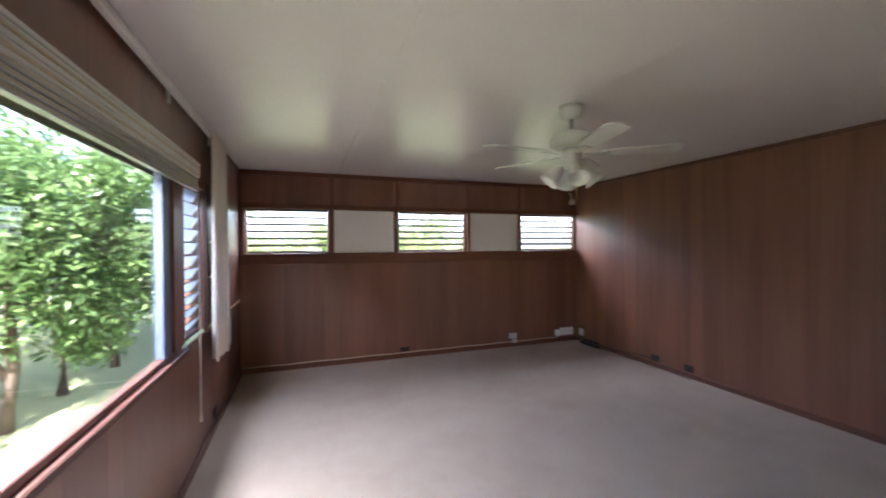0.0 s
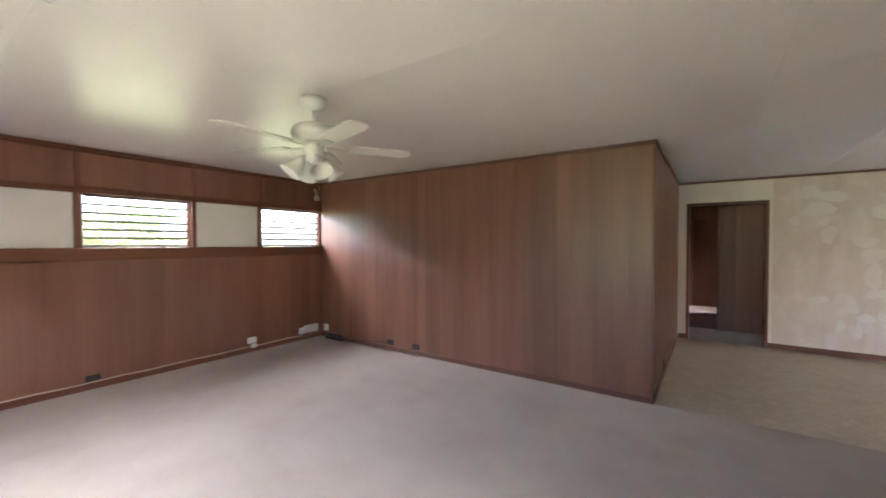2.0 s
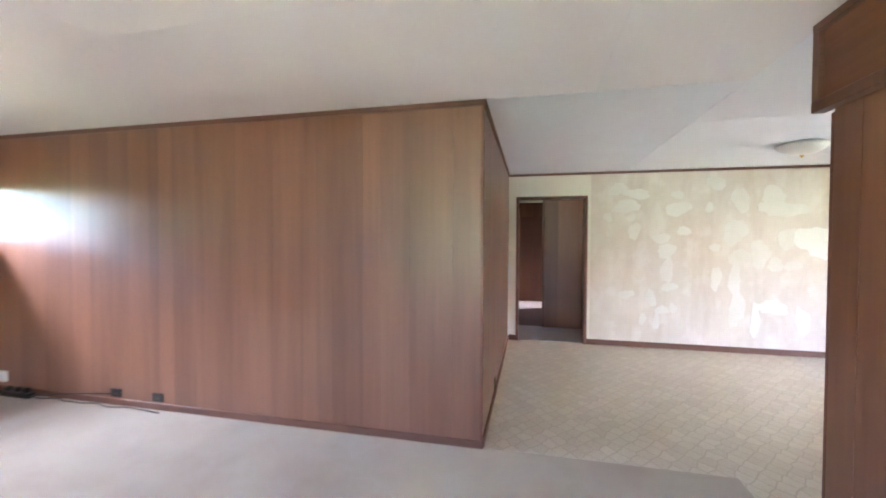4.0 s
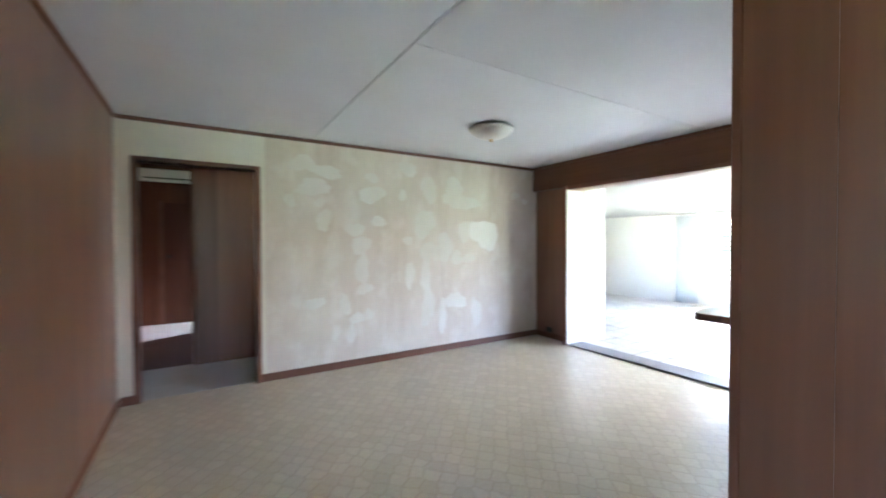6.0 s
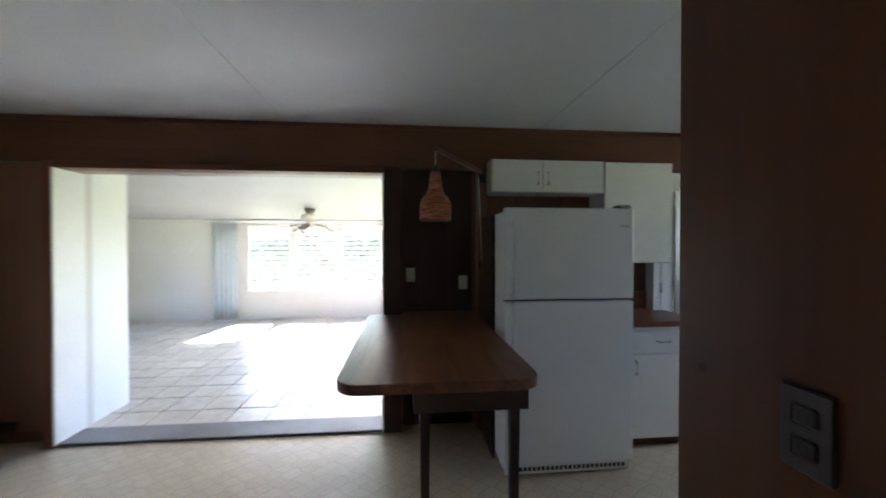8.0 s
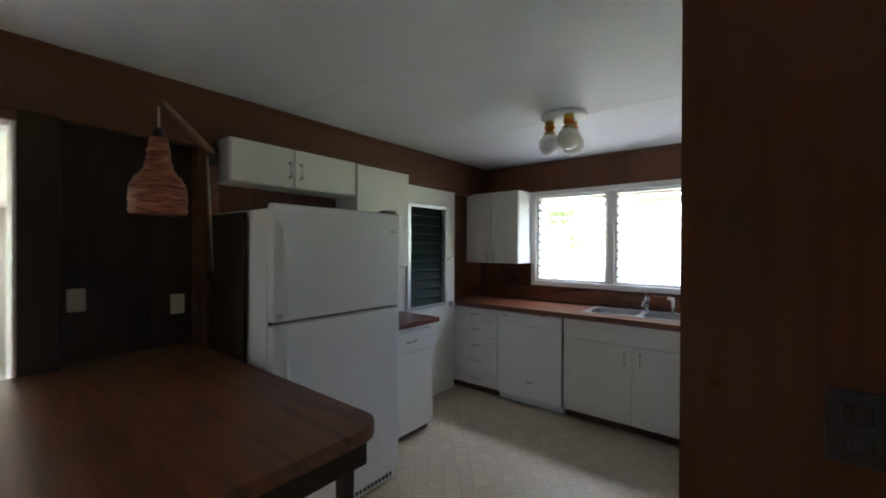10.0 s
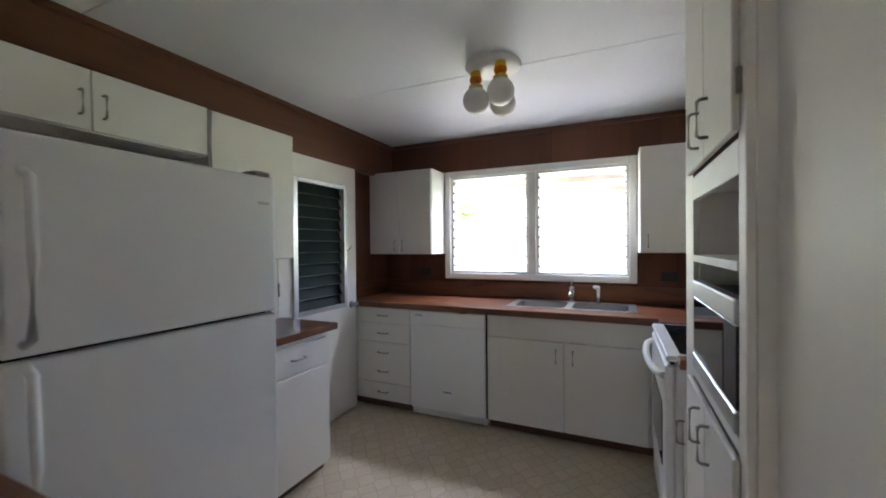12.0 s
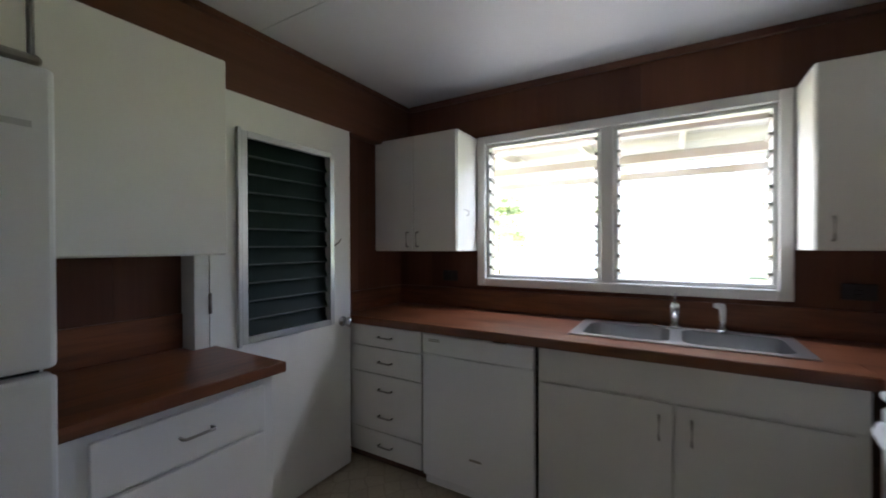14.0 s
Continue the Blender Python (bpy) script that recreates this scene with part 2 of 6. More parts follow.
def lino():
    """Cushioned vinyl printed with rounded cells about ten centimetres wide."""
    m, n, l, b = material("lino", 0.34)
    pos = place_coords(n, l, (1, 1, 1))
    warp = node(n, "ShaderNodeTexNoise", Scale=9.0, Detail=2.0)
    l.new(pos, warp.inputs["Vector"])
    add = n.new("ShaderNodeVectorMath")
    add.operation = "MULTIPLY_ADD"
    add.inputs[1].default_value = (0.03, 0.03, 0)
    l.new(warp.outputs["Color"], add.inputs[0])
    l.new(pos, add.inputs[2])
    flat = n.new("ShaderNodeMapping")
    flat.inputs["Scale"].default_value = (9.6, 11.0, 0)
    flat.inputs["Rotation"].default_value = (0, 0, 0.78)
    l.new(add.outputs[0], flat.inputs["Vector"])
    cell = node(n, "ShaderNodeTexVoronoi", Scale=1.0, Randomness=0.38)
    cell.voronoi_dimensions, cell.feature = "2D", "DISTANCE_TO_EDGE"
    l.new(flat.outputs[0], cell.inputs["Vector"])
    hue = node(n, "ShaderNodeTexVoronoi", Scale=1.0, Randomness=0.38)
    hue.voronoi_dimensions = "2D"
    l.new(flat.outputs[0], hue.inputs["Vector"])
    speck = noise_of(n, l, pos, 45.0, 4.0, 0.7)
    sep = n.new("ShaderNodeSeparateColor")
    l.new(hue.outputs["Color"], sep.inputs[0])
    col = ramp(n, l, sep.outputs[0], [(0.0, (0.50, 0.42, 0.30)), (1.0, (0.60, 0.52, 0.39))])
    col = mixed(n, l, 0.35, col, ramp(n, l, speck, [(0.3, (0.42, 0.34, 0.23)), (0.7, (0.66, 0.59, 0.46))]))
    line = ramp(n, l, cell.outputs["Distance"], [(0.015, (1, 1, 1)), (0.07, (0, 0, 0))])
    col = mixed(n, l, line, col, (0.45, 0.37, 0.26))
    worn = noise_of(n, l, pos, 1.1, 5.0, 0.65)
    col = mixed(n, l, ramp(n, l, worn, [(0.5, (0, 0, 0)), (0.8, (0.4, 0.4, 0.4))]), col, (0.50, 0.42, 0.31))
    l.new(col, b.inputs["Base Color"])
    r = node(n, "ShaderNodeMapRange", From_Min=0.3, From_Max=0.7, To_Min=0.28, To_Max=0.46)
    l.new(worn, r.inputs["Value"])
    l.new(r.outputs[0], b.inputs["Roughness"])
    low = n.new("ShaderNodeInvert")
    l.new(line, low.inputs["Color"])
    bump(n, l, low.outputs[0], b, 0.25, 0.002)
    return m


def stripped_wall():
    """Bare plaster with pale scraps of torn wallpaper backing and glue stains."""
    m, n, l, b = material("stripped_plaster", 0.75)
    pos = place_coords(n, l, (1, 1, 1))
    base = noise_of(n, l, pos, 1.4, 6.0, 0.62)
    run = noise_of(n, l, place_coords(n, l, (3.2, 3.2, 0.5)), 1.6, 5.0, 0.6)
    col = ramp(n, l, base, [(0.3, (0.67, 0.60, 0.52)), (0.55, (0.61, 0.53, 0.45)), (0.8, (0.69, 0.64, 0.56))])
    col = mixed(n, l, ramp(n, l, run, [(0.5, (0, 0, 0)), (0.75, (0.45, 0.45, 0.45))]), col, (0.46, 0.36, 0.28))
    faint = noise_of(n, l, place_coords(n, l, (0, 5.0, 3.6)), 1.0, 3.0, 0.5)
    col = mixed(n, l, ramp(n, l, faint, [(0.52, (0, 0, 0)), (0.66, (0.35, 0.35, 0.35))]), col, (0.74, 0.70, 0.64))
    l.new(col, b.inputs["Base Color"])
    bump(n, l, base, b, 0.15, 0.002)
    return m


def tile_stuff():
    m, n, l, b = material("floor_tile", 0.3)
    fine = noise_of(n, l, place_coords(n, l, (1, 1, 1), True), 7.0, 6.0, 0.65)
    col = ramp(n, l, fine, [(0.3, (0.47, 0.40, 0.33)), (0.5, (0.58, 0.52, 0.45)), (0.72, (0.66, 0.61, 0.55))])
    info = n.new("ShaderNodeObjectInfo")
    col = mixed(n, l, 1.0, col, ramp(n, l, info.outputs["Random"], [(0, (0.88, 0.87, 0.86)), (1, (1.06, 1.05, 1.04))]), "MULTIPLY")
    l.new(col, b.inputs["Base Color"])
    bump(n, l, fine, b, 0.3, 0.004)
    return m


def leaf_stuff(name, low, high):
    m, n, l, b = material(name, 0.3)
    geo = n.new("ShaderNodeNewGeometry")
    l.new(ramp(n, l, geo.outputs["Random Per Island"], [(0.0, low), (0.7, high), (1.0, tuple(min(1, c * 1.5) for c in high))]), b.inputs["Base Color"])
    b.inputs["Transmission Weight"].default_value = 0.0
    b.inputs["Subsurface Weight"].default_value = 0.0
    return m


def lit_leaf(name, low, high):
    """Thin leaves that let sunlight through."""
    m = leaf_stuff(name, low, high)
    n, l = m.node_tree.nodes, m.node_tree.links
    b = n["Principled BSDF"]
    thin, mix = n.new("ShaderNodeBsdfTranslucent"), node(n, "ShaderNodeMixShader", Fac=0.5)
    l.new(b.inputs["Base Color"].links[0].from_socket, thin.inputs["Color"])
    l.new(b.outputs[0], mix.inputs[1])
    l.new(thin.outputs[0], mix.inputs[2])
    l.new(mix.outputs[0], n["Material Output"].inputs[0])
    return m


def grass_stuff():
    m, n, l, b = material("lawn", 0.9, 0, (0.1, 0.2, 0.04), 0.2)
    pos = place_coords(n, l, (1, 1, 1))
    a, c = noise_of(n, l, pos, 0.4, 6.0, 0.6), noise_of(n, l, pos, 60.0, 3.0, 0.7)
    col = ramp(n, l, a, [(0.3, (0.15, 0.175, 0.08)), (0.7, (0.24, 0.26, 0.13))])
    l.new(mixed(n, l, 0.4, col, ramp(n, l, c, [(0.3, (0.10, 0.13, 0.05)), (0.7, (0.30, 0.33, 0.16))])), b.inputs["Base Color"])
    bump(n, l, c, b, 0.8, 0.02)
    return m


def wicker():
    m, n, l, b = material("wicker", 0.55)
    ring = noise_of(n, l, place_coords(n, l, (14, 14, 95)), 1.0, 3.0, 0.6)
    l.new(ramp(n, l, ring, [(0.35, (0.13, 0.036, 0.015)), (0.55, (0.34, 0.10, 0.042)), (0.72, (0.50, 0.20, 0.09))]), b.inputs["Base Color"])
    bump(n, l, ring, b, 0.8, 0.004)
    return m


CARPET, LINO, STRIPPED, TILE, LAWN, WICKER = carpet(), lino(), stripped_wall(), tile_stuff(), grass_stuff(), wicker()
SCRAP = painted("paper_scrap", (0.70, 0.665, 0.605), 0.55, 0.14)
SCRAP_WHITE = painted("filler_patch", (0.745, 0.725, 0.68), 0.5, 0.08)
cn, cl = CLOTH_BLUE.node_tree.nodes, CLOTH_BLUE.node_tree.links
sheer, blend = node(cn, "ShaderNodeBsdfTranslucent", Color=(0.80, 0.84, 0.86, 1)), node(cn, "ShaderNodeMixShader", Fac=0.5)
cl.new(cn["Principled BSDF"].outputs[0], blend.inputs[1])
cl.new(sheer.outputs[0], blend.inputs[2])
cl.new(blend.outputs[0], cn["Material Output"].inputs[0])
HALL_VINYL = painted("hall_vinyl", (0.62, 0.63, 0.63), 0.4, 0.2)
GROUT = painted("grout", (0.40, 0.37, 0.33), 0.85, 0.2)
LEAF = lit_leaf("leaf", (0.045, 0.095, 0.028), (0.12, 0.20, 0.06))
# Hedge leaves with the washed-out sun glare put into their colour.
LEAF_GLARE = lit_leaf("leaf_glare", (0.30, 0.34, 0.25), (0.46, 0.49, 0.39))
LEAF_PALE = lit_leaf("leaf_pale", (0.14, 0.20, 0.07), (0.28, 0.34, 0.15))
BARK = painted("bark", (0.11, 0.085, 0.06), 0.9, 0.4, 0.8, 30.0)
STEEL = painted("sink_steel", (0.52, 0.52, 0.52), 0.3, 0.04, 0.05, 200.0)
STEEL.node_tree.nodes["Principled BSDF"].inputs["Metallic"].default_value = 1.0
CONCRETE = painted("concrete", (0.33, 0.32, 0.30), 0.85, 0.25, 0.4, 30.0)
PATIO_DECK = painted("weathered_board", (0.36, 0.36, 0.36), 0.8, 0.3, 0.4, 30.0)
PATIO_BEAM = painted("weathered_paint", (0.56, 0.56, 0.56), 0.7, 0.3, 0.3, 30.0)
STUCCO = painted("outside_paint", (0.72, 0.70, 0.64), 0.8, 0.15, 0.3, 40.0)
ROOF_PALE = painted("roof_shingle", (0.46, 0.44, 0.41), 0.9, 0.2, 0.4, 25.0)
ROOF = painted("roof_felt", (0.16, 0.15, 0.14), 0.9, 0.3, 0.5, 25.0)


# ---- mesh helpers ----
def box(bm, x0, x1, y0, y1, z0, z1, bevel=0.0, seg=1):
    g = bmesh.ops.create_cube(bm, size=1)["verts"]
    for v in g:
        v.co = Vector(((x0 + x1) / 2 + v.co.x * (x1 - x0), (y0 + y1) / 2 + v.co.y * (y1 - y0), (z0 + z1) / 2 + v.co.z * (z1 - z0)))
    if bevel:
        edges = list({e for v in g for e in v.link_edges})
        bmesh.ops.bevel(bm, geom=edges, offset=bevel, segments=seg, affect="EDGES", profile=0.5)
    return bm


def boxed(*a, **k):
    return box(bmesh.new(), *a, **k)


def lathe(bm, profile, centre=(0, 0, 0), seg=32, turn=None):
    """Revolves (radius, height) pairs about z, then turns and moves the result."""
    rings = []
    for r, z in profile:
        ring = []
        for k in range(seg):
            a = 2 * math.pi * k / seg
            p = Vector((r * math.cos(a), r * math.sin(a), z))
            if turn:
                p = turn @ p
            ring.append(bm.verts.new(p + Vector(centre)))
        rings.append(ring)
    for a, b in zip(rings, rings[1:]):
        for k in range(seg):
            f = bm.faces.new((a[k], a[(k + 1) % seg], b[(k + 1) % seg], b[k]))
            f.smooth = True
    for ring, (r, z) in ((rings[0], profile[0]), (rings[-1], profile[-1])):
        if r > 1e-4:
            bm.faces.new(ring)
    bmesh.ops.recalc_face_normals(bm, faces=bm.faces)
    return bm


def tube(bm, points, radius, seg=8):
    """A round bar along points, mitred at the bends."""
    pts = [Vector(p) for p in points]
    rings = []
    for i, p in enumerate(pts):
        d = ((pts[min(i + 1, len(pts) - 1)] - p).normalized() + (p - pts[max(i - 1, 0)]).normalized()).normalized()
        side = d.cross(Vector((0, 0, 1)))
        if side.length < 0.05:
            side = d.cross(Vector((0, 1, 0)))
        side.normalize()
        up = side.cross(d)
        r = radius[i] if isinstance(radius, (list, tuple)) else radius
        rings.append([bm.verts.new(p + (side * math.cos(2 * math.pi * k / seg) + up * math.sin(2 * math.pi * k / seg)) * r) for k in range(seg)])
    for a, b in zip(rings, rings[1:]):
        for k in range(seg):
            bm.faces.new((a[k], a[(k + 1) % seg], b[(k + 1) % seg], b[k])).smooth = True
    bm.faces.new(rings[0]), bm.faces.new(rings[-1])
    bmesh.ops.recalc_face_normals(bm, faces=bm.faces)
    return bm


def slab(bm, outline, z0, z1, bevel=0.0):
    """An upright prism over an outline of (x, y)."""
    low = [bm.verts.new((x, y, z0)) for x, y in outline]
    high = [bm.verts.new((x, y, z1)) for x, y in outline]
    bm.faces.new(low), bm.faces.new(high)
    k = len(low)
    for i in range(k):
        bm.faces.new((low[i], low[(i + 1) % k], high[(i + 1) % k], high[i]))
    bmesh.ops.recalc_face_normals(bm, faces=bm.faces)
    if bevel:
        edges = [e for e in bm.edges if abs(e.verts[0].co.z - e.verts[1].co.z) < 1e-6]
        bmesh.ops.bevel(bm, geom=edges, offset=bevel, segments=2, affect="EDGES", profile=0.5)
    return bm


def part(name, bm, mat, parent=None, label=""):
    me = bpy.data.meshes.new(name)
    bm.to_mesh(me)
    bm.free()
    me.materials.append(mat)
    ob = new(name, me)
    if parent:
        ob.parent = parent
        ob.matrix_parent_inverse = ROOT.get(parent.name, Matrix()).copy()
        ROOT[ob.name] = Matrix()
    return tagged(ob, label)


ROOT = {}


def thing(name, at, label, category, group="", kind=""):
    ob = new(name)
    ob.empty_display_size = 0.1
    ob.location = at
    ROOT[ob.name] = Matrix.Translation(at).inverted()
    return tagged(ob, label, category, group, kind)


def structure(name, bm, mat, label, category):
    return tagged(part(name, bm, mat), label, category, "", "structure")


UNIT = bpy.data.meshes.new("plank")
_bm = boxed(-0.5, 0.5, -0.5, 0.5, -0.5, 0.5)
_bm.to_mesh(UNIT)
_bm.free()
UNITS = {}


def piece(name, parent, mat, x0, x1, y0, y1, z0, z1):
    key = mat.name
    if key not in UNITS:
        UNITS[key] = UNIT.copy()
        UNITS[key].materials.append(mat)
    ob = new(name, UNITS[key])
    ob.parent = parent
    ob.location = ((x0 + x1) / 2, (y0 + y1) / 2, (z0 + z1) / 2)
    ob.scale = (x1 - x0, y1 - y0, z1 - z0)
    return ob


PLANKS = []


def planks(parent, axis, face, a0, a1, z0, z1, out, mat, widths=(0.12, 0.26), seed=1):
    """Upright boards on a wall: axis is the one along the wall, face the wall's plane, out +1 or -1 the side of the room."""
    PLANKS.append((parent, axis, face, a0, a1, z0, z1, out, mat, widths, seed))


def lay_planks(parent, axis, face, a0, a1, z0, z1, out, mat, widths, seed):
    rng = random.Random(seed)
    a = a0
    while a < a1 - 0.02:
        w = rng.uniform(*widths)
        b = a + w if a1 - a - w > widths[0] * 0.7 else a1
        deep = sorted((face - out * 0.004, face + out * (0.006 + 0.0006 * rng.random())))
        if axis == "x":
            piece("plank", parent, mat, a + 0.0003, b - 0.0003, *deep, z0, z1)
        else:
            piece("plank", parent, mat, *deep, a + 0.0003, b - 0.0003, z0, z1)
        a = b

H = 2.44
XW, XP, XE, YN, YP, YS = -0.20, 4.605, 7.757, 7.44, 2.726, -2.10

# ---- floors and ceilings ----
carpet_floor = structure("floor_living", slab(bmesh.new(), [(-0.34, 1.06), (3.96, 1.06), (3.96, 1.14), (4.62, 1.14), (4.62, 2.80), (4.70, 2.80), (4.70, 7.57), (-0.34, 7.57)], -0.1, 0.008, 0.003), CARPET, "worn beige carpet with traffic stains in the living room", "carpet floor")
lino_floor = structure("floor_kitchen", slab(bmesh.new(), [(0.70, -2.25), (7.80, -2.25), (7.80, 2.85), (4.62, 2.85), (4.62, 1.14), (3.96, 1.14), (3.96, 1.06), (0.70, 1.06)], -0.1, 0.0), LINO, "beige vinyl sheet floor printed with rounded cells", "vinyl floor")
structure("floor_hall", boxed(7.803, 8.81, 0.9, 2.85, -0.1, 0.0), HALL_VINYL, "pale grey vinyl floor in the hall", "vinyl floor")
structure("floor_bedroom", slab(bmesh.new(), [(8.812, 0.9), (11.3, 0.9), (10.73, 2.08), (10.10, 3.35), (8.812, 3.35)], -0.1, 0.0), TOE, "dark brown carpet in the bedroom", "carpet floor")
# The band of window light is a paler floor piece with a slanting edge.
structure("floor_bedroom_lit", slab(bmesh.new(), [(11.303, 0.9), (11.75, 0.9), (11.75, 3.35), (10.103, 3.35), (10.733, 2.08)], -0.1, 0.0), HALL_VINYL, "bedroom floor where the window light is put in as a paler colour", "vinyl floor")


def ceiling(name, cells, mat, label, gap=0.003, edge=0.002):
    """Ceiling sheets with open joints, under one backing."""
    bm = bmesh.new()
    for x0, x1, y0, y1 in cells:
        box(bm, x0 + gap, x1 - gap, y0 + gap, y1 - gap, H, H + 0.012, edge)
    xs, ys = [c for q in cells for c in q[:2]], [c for q in cells for c in q[2:]]
    box(bm, min(xs), max(xs), min(ys), max(ys), H + 0.008, H + 0.06)
    return structure(name, bm, mat, label, "ceiling")


xs = [-0.35, 0.95, 2.17, 3.39, 4.612]
ceiling("ceiling_living", [(a, b, c, d) for a, b in zip(xs, xs[1:]) for c, d in ((1.13, 2.0), (2.0, 4.44), (4.44, 7.57))], CEIL_LIV, "cream semi-gloss panel ceiling with faint joints", 0.0004, 0.0005)
kx = [0.70, 2.12, 3.42, 5.45, 8.74]
ceiling("ceiling_kitchen", [(a, b, -2.25, 1.13) for a, b in zip(kx, kx[1:])] + [(4.612, 8.74, 1.13, 2.85)], CEIL_DIN, "white textured panel ceiling with thin joints", 0.0012)
structure("ceiling_bedroom", boxed(8.87, 11.66, 0.9, 3.30, 2.72, 2.78), CEIL_DIN, "white bedroom ceiling", "ceiling")
part("joint_strip", boxed(0.925, 0.965, 4.45, 7.40, H - 0.006, H + 0.002, 0.002), CEIL_LIV, bpy.data.objects["ceiling_living"])

# ---- living room walls ----
LOUVRES_N = [(-0.15, 0.829), (1.716, 2.711), (3.589, 4.595)]
WHITES_N = [(0.883, 1.663), (2.766, 3.559)]
STILES_N = [-0.172, 0.856, 1.690, 2.738, 3.574]
bm = bmesh.new()
box(bm, -0.34, 4.73, YN + 0.01, YN + 0.13, -0.1, 1.435)
box(bm, -0.34, 4.73, YN + 0.01, YN + 0.13, 1.985, H + 0.05)
for a, b in ((-0.34, -0.15), (0.829, 1.716), (2.711, 3.589), (4.595, 4.73)):
    box(bm, a, b, YN + 0.05, YN + 0.13, 1.435, 1.985)
wall_n = structure("wall_north", bm, WOOD_WALL, "brown wood panelled wall with a row of high louvre windows", "wall")
planks(wall_n, "x", YN + 0.01, XW, XP, 0.0, 1.32, -1, WOOD_WALL, (0.16, 0.42), 3)
planks(wall_n, "x", YN + 0.01, XW, XP, 2.02, 2.40, -1, WOOD_WALL, (0.4, 0.9), 4)
for name, z0, z1, deep in (("rail", 1.305, 1.435, 0.035), ("rail", 1.985, 2.04, 0.025), ("rail", 2.385, H, 0.025)):
    part(name, boxed(XW, XP, YN - deep, YN + 0.012, z0, z1, 0.004), WOOD_H, wall_n)
for x in STILES_N:
    part("stile", boxed(x - 0.022, x + 0.022, YN - 0.02, YN + 0.06, 1.435, 1.985, 0.003), WOOD_RED, wall_n)
    part("stile", boxed(x - 0.022, x + 0.022, YN - 0.018, YN + 0.012, 2.04, 2.385, 0.003), WOOD_RED, wall_n)
for a, b in WHITES_N:
    part("infill_panel", boxed(a, b, YN + 0.02, YN + 0.052, 1.437, 1.983, 0.003), WHITE_TRIM, wall_n, "white painted infill panel between louvre windows")


def jalousie(name, axis, face, a0, a1, z0, z1, slats, label, tilt=32, out=1, glass=LOUVRE_GLASS, frame_mat=WHITE_TRIM, rim=0.02, edge=0.0):
    """A louvre window: a frame, side channels with clips and overlapping glass slats. out is the way to the room along the wall's normal."""
    win = tagged(part(name, bmesh.new(), frame_mat), label, "window", "", "structure")

    def put(nm, bm, mat, parent=win):
        if axis == "y":
            bmesh.ops.transform(bm, matrix=Matrix(((0, 1, 0, face), (1, 0, 0, 0), (0, 0, 1, 0), (0, 0, 0, 1))), verts=bm.verts)
        else:
            bmesh.ops.translate(bm, vec=(0, face, 0), verts=bm.verts)
        bmesh.ops.recalc_face_normals(bm, faces=bm.faces)
        return part(nm, bm, mat, parent)

    for q in ((a0, a1, z0, z0 + rim), (a0, a1, z1 - rim, z1), (a0, a0 + rim, z0 + rim, z1 - rim), (a1 - rim, a1, z0 + rim, z1 - rim)):
        put("window_frame", boxed(q[0], q[1], -0.035, 0.035, q[2], q[3], 0.003), frame_mat)
    step = (z1 - z0 - 2 * rim) / slats
    lean = Matrix.Rotation(radians(tilt) * -out, 4, "X")
    for k in range(slats):
        z = z0 + rim + step * (k + 0.5)
        bm = boxed(a0 + rim + 0.012, a1 - rim - 0.012, -0.0028, 0.0028, -step * 0.56, step * 0.56)
        bmesh.ops.transform(bm, matrix=Matrix.Translation((0, 0, z)) @ lean, verts=bm.verts)
        if edge:
            for side in (-1, 1):
                e = boxed(a0 + rim + 0.013, a1 - rim - 0.013, -0.0032, 0.0032, side * step * 0.56 - edge, side * step * 0.56 + edge)
                bmesh.ops.transform(e, matrix=Matrix.Translation((0, 0, z)) @ lean, verts=e.verts)
                put("slat_edge", e, SLAT_EDGE)
        s = put("louvre_slat", bm, glass)
        s.visible_shadow = False
        bm = bmesh.new()
        for a in (a0 + rim + 0.006, a1 - rim - 0.006):
            c = bmesh.new()
            box(c, a - 0.009, a + 0.009, -0.009, 0.009, -step * 0.5, step * 0.42)
            bmesh.ops.transform(c, matrix=Matrix.Translation((0, 0, z)) @ lean, verts=c.verts)
            me = bpy.data.meshes.new("clip")
            c.to_mesh(me)
            c.free()
            bm.from_mesh(me)
            bpy.data.meshes.remove(me)
        put("slat_clips", bm, PULL)
    return win


for i, (a, b) in enumerate(LOUVRES_N):
    jalousie(f"window_{i + 1}", "x", YN + 0.07, a, b, 1.437, 1.983, 6, "high louvre window with slanted glass slats in a brown frame", 38, -1, LOUVRE_GLASS, WOOD_RED, 0.015, 0.010)

wall_p = structure("wall_partition", boxed(XP + 0.01, XP + 0.13, YP + 0.01, 7.57, -0.1, H + 0.05), WOOD_WALL, "wide brown wood panelled partition with a dull sheen", "wall")
planks(wall_p, "y", XP + 0.01, YP + 0.004, YN, 0.05, H - 0.03, -1, WOOD_WALL, (0.1, 0.34), 11)
wall_q = structure("wall_dining_north", boxed(XP + 0.14, XE + 0.12, YP + 0.01, YP + 0.13, -0.1, H + 0.05), WOOD_WALL, "brown wood panelled wall beside the dining area", "wall")
planks(wall_q, "x", YP + 0.01, XP + 0.004, XE, 0.05, H - 0.03, -1, WOOD_WALL, (0.12, 0.3), 12)
part("corner_bead", boxed(XP - 0.006, XP + 0.016, YP - 0.006, YP + 0.016, 0.0, H - 0.03, 0.003), WOOD_RED, wall_p)

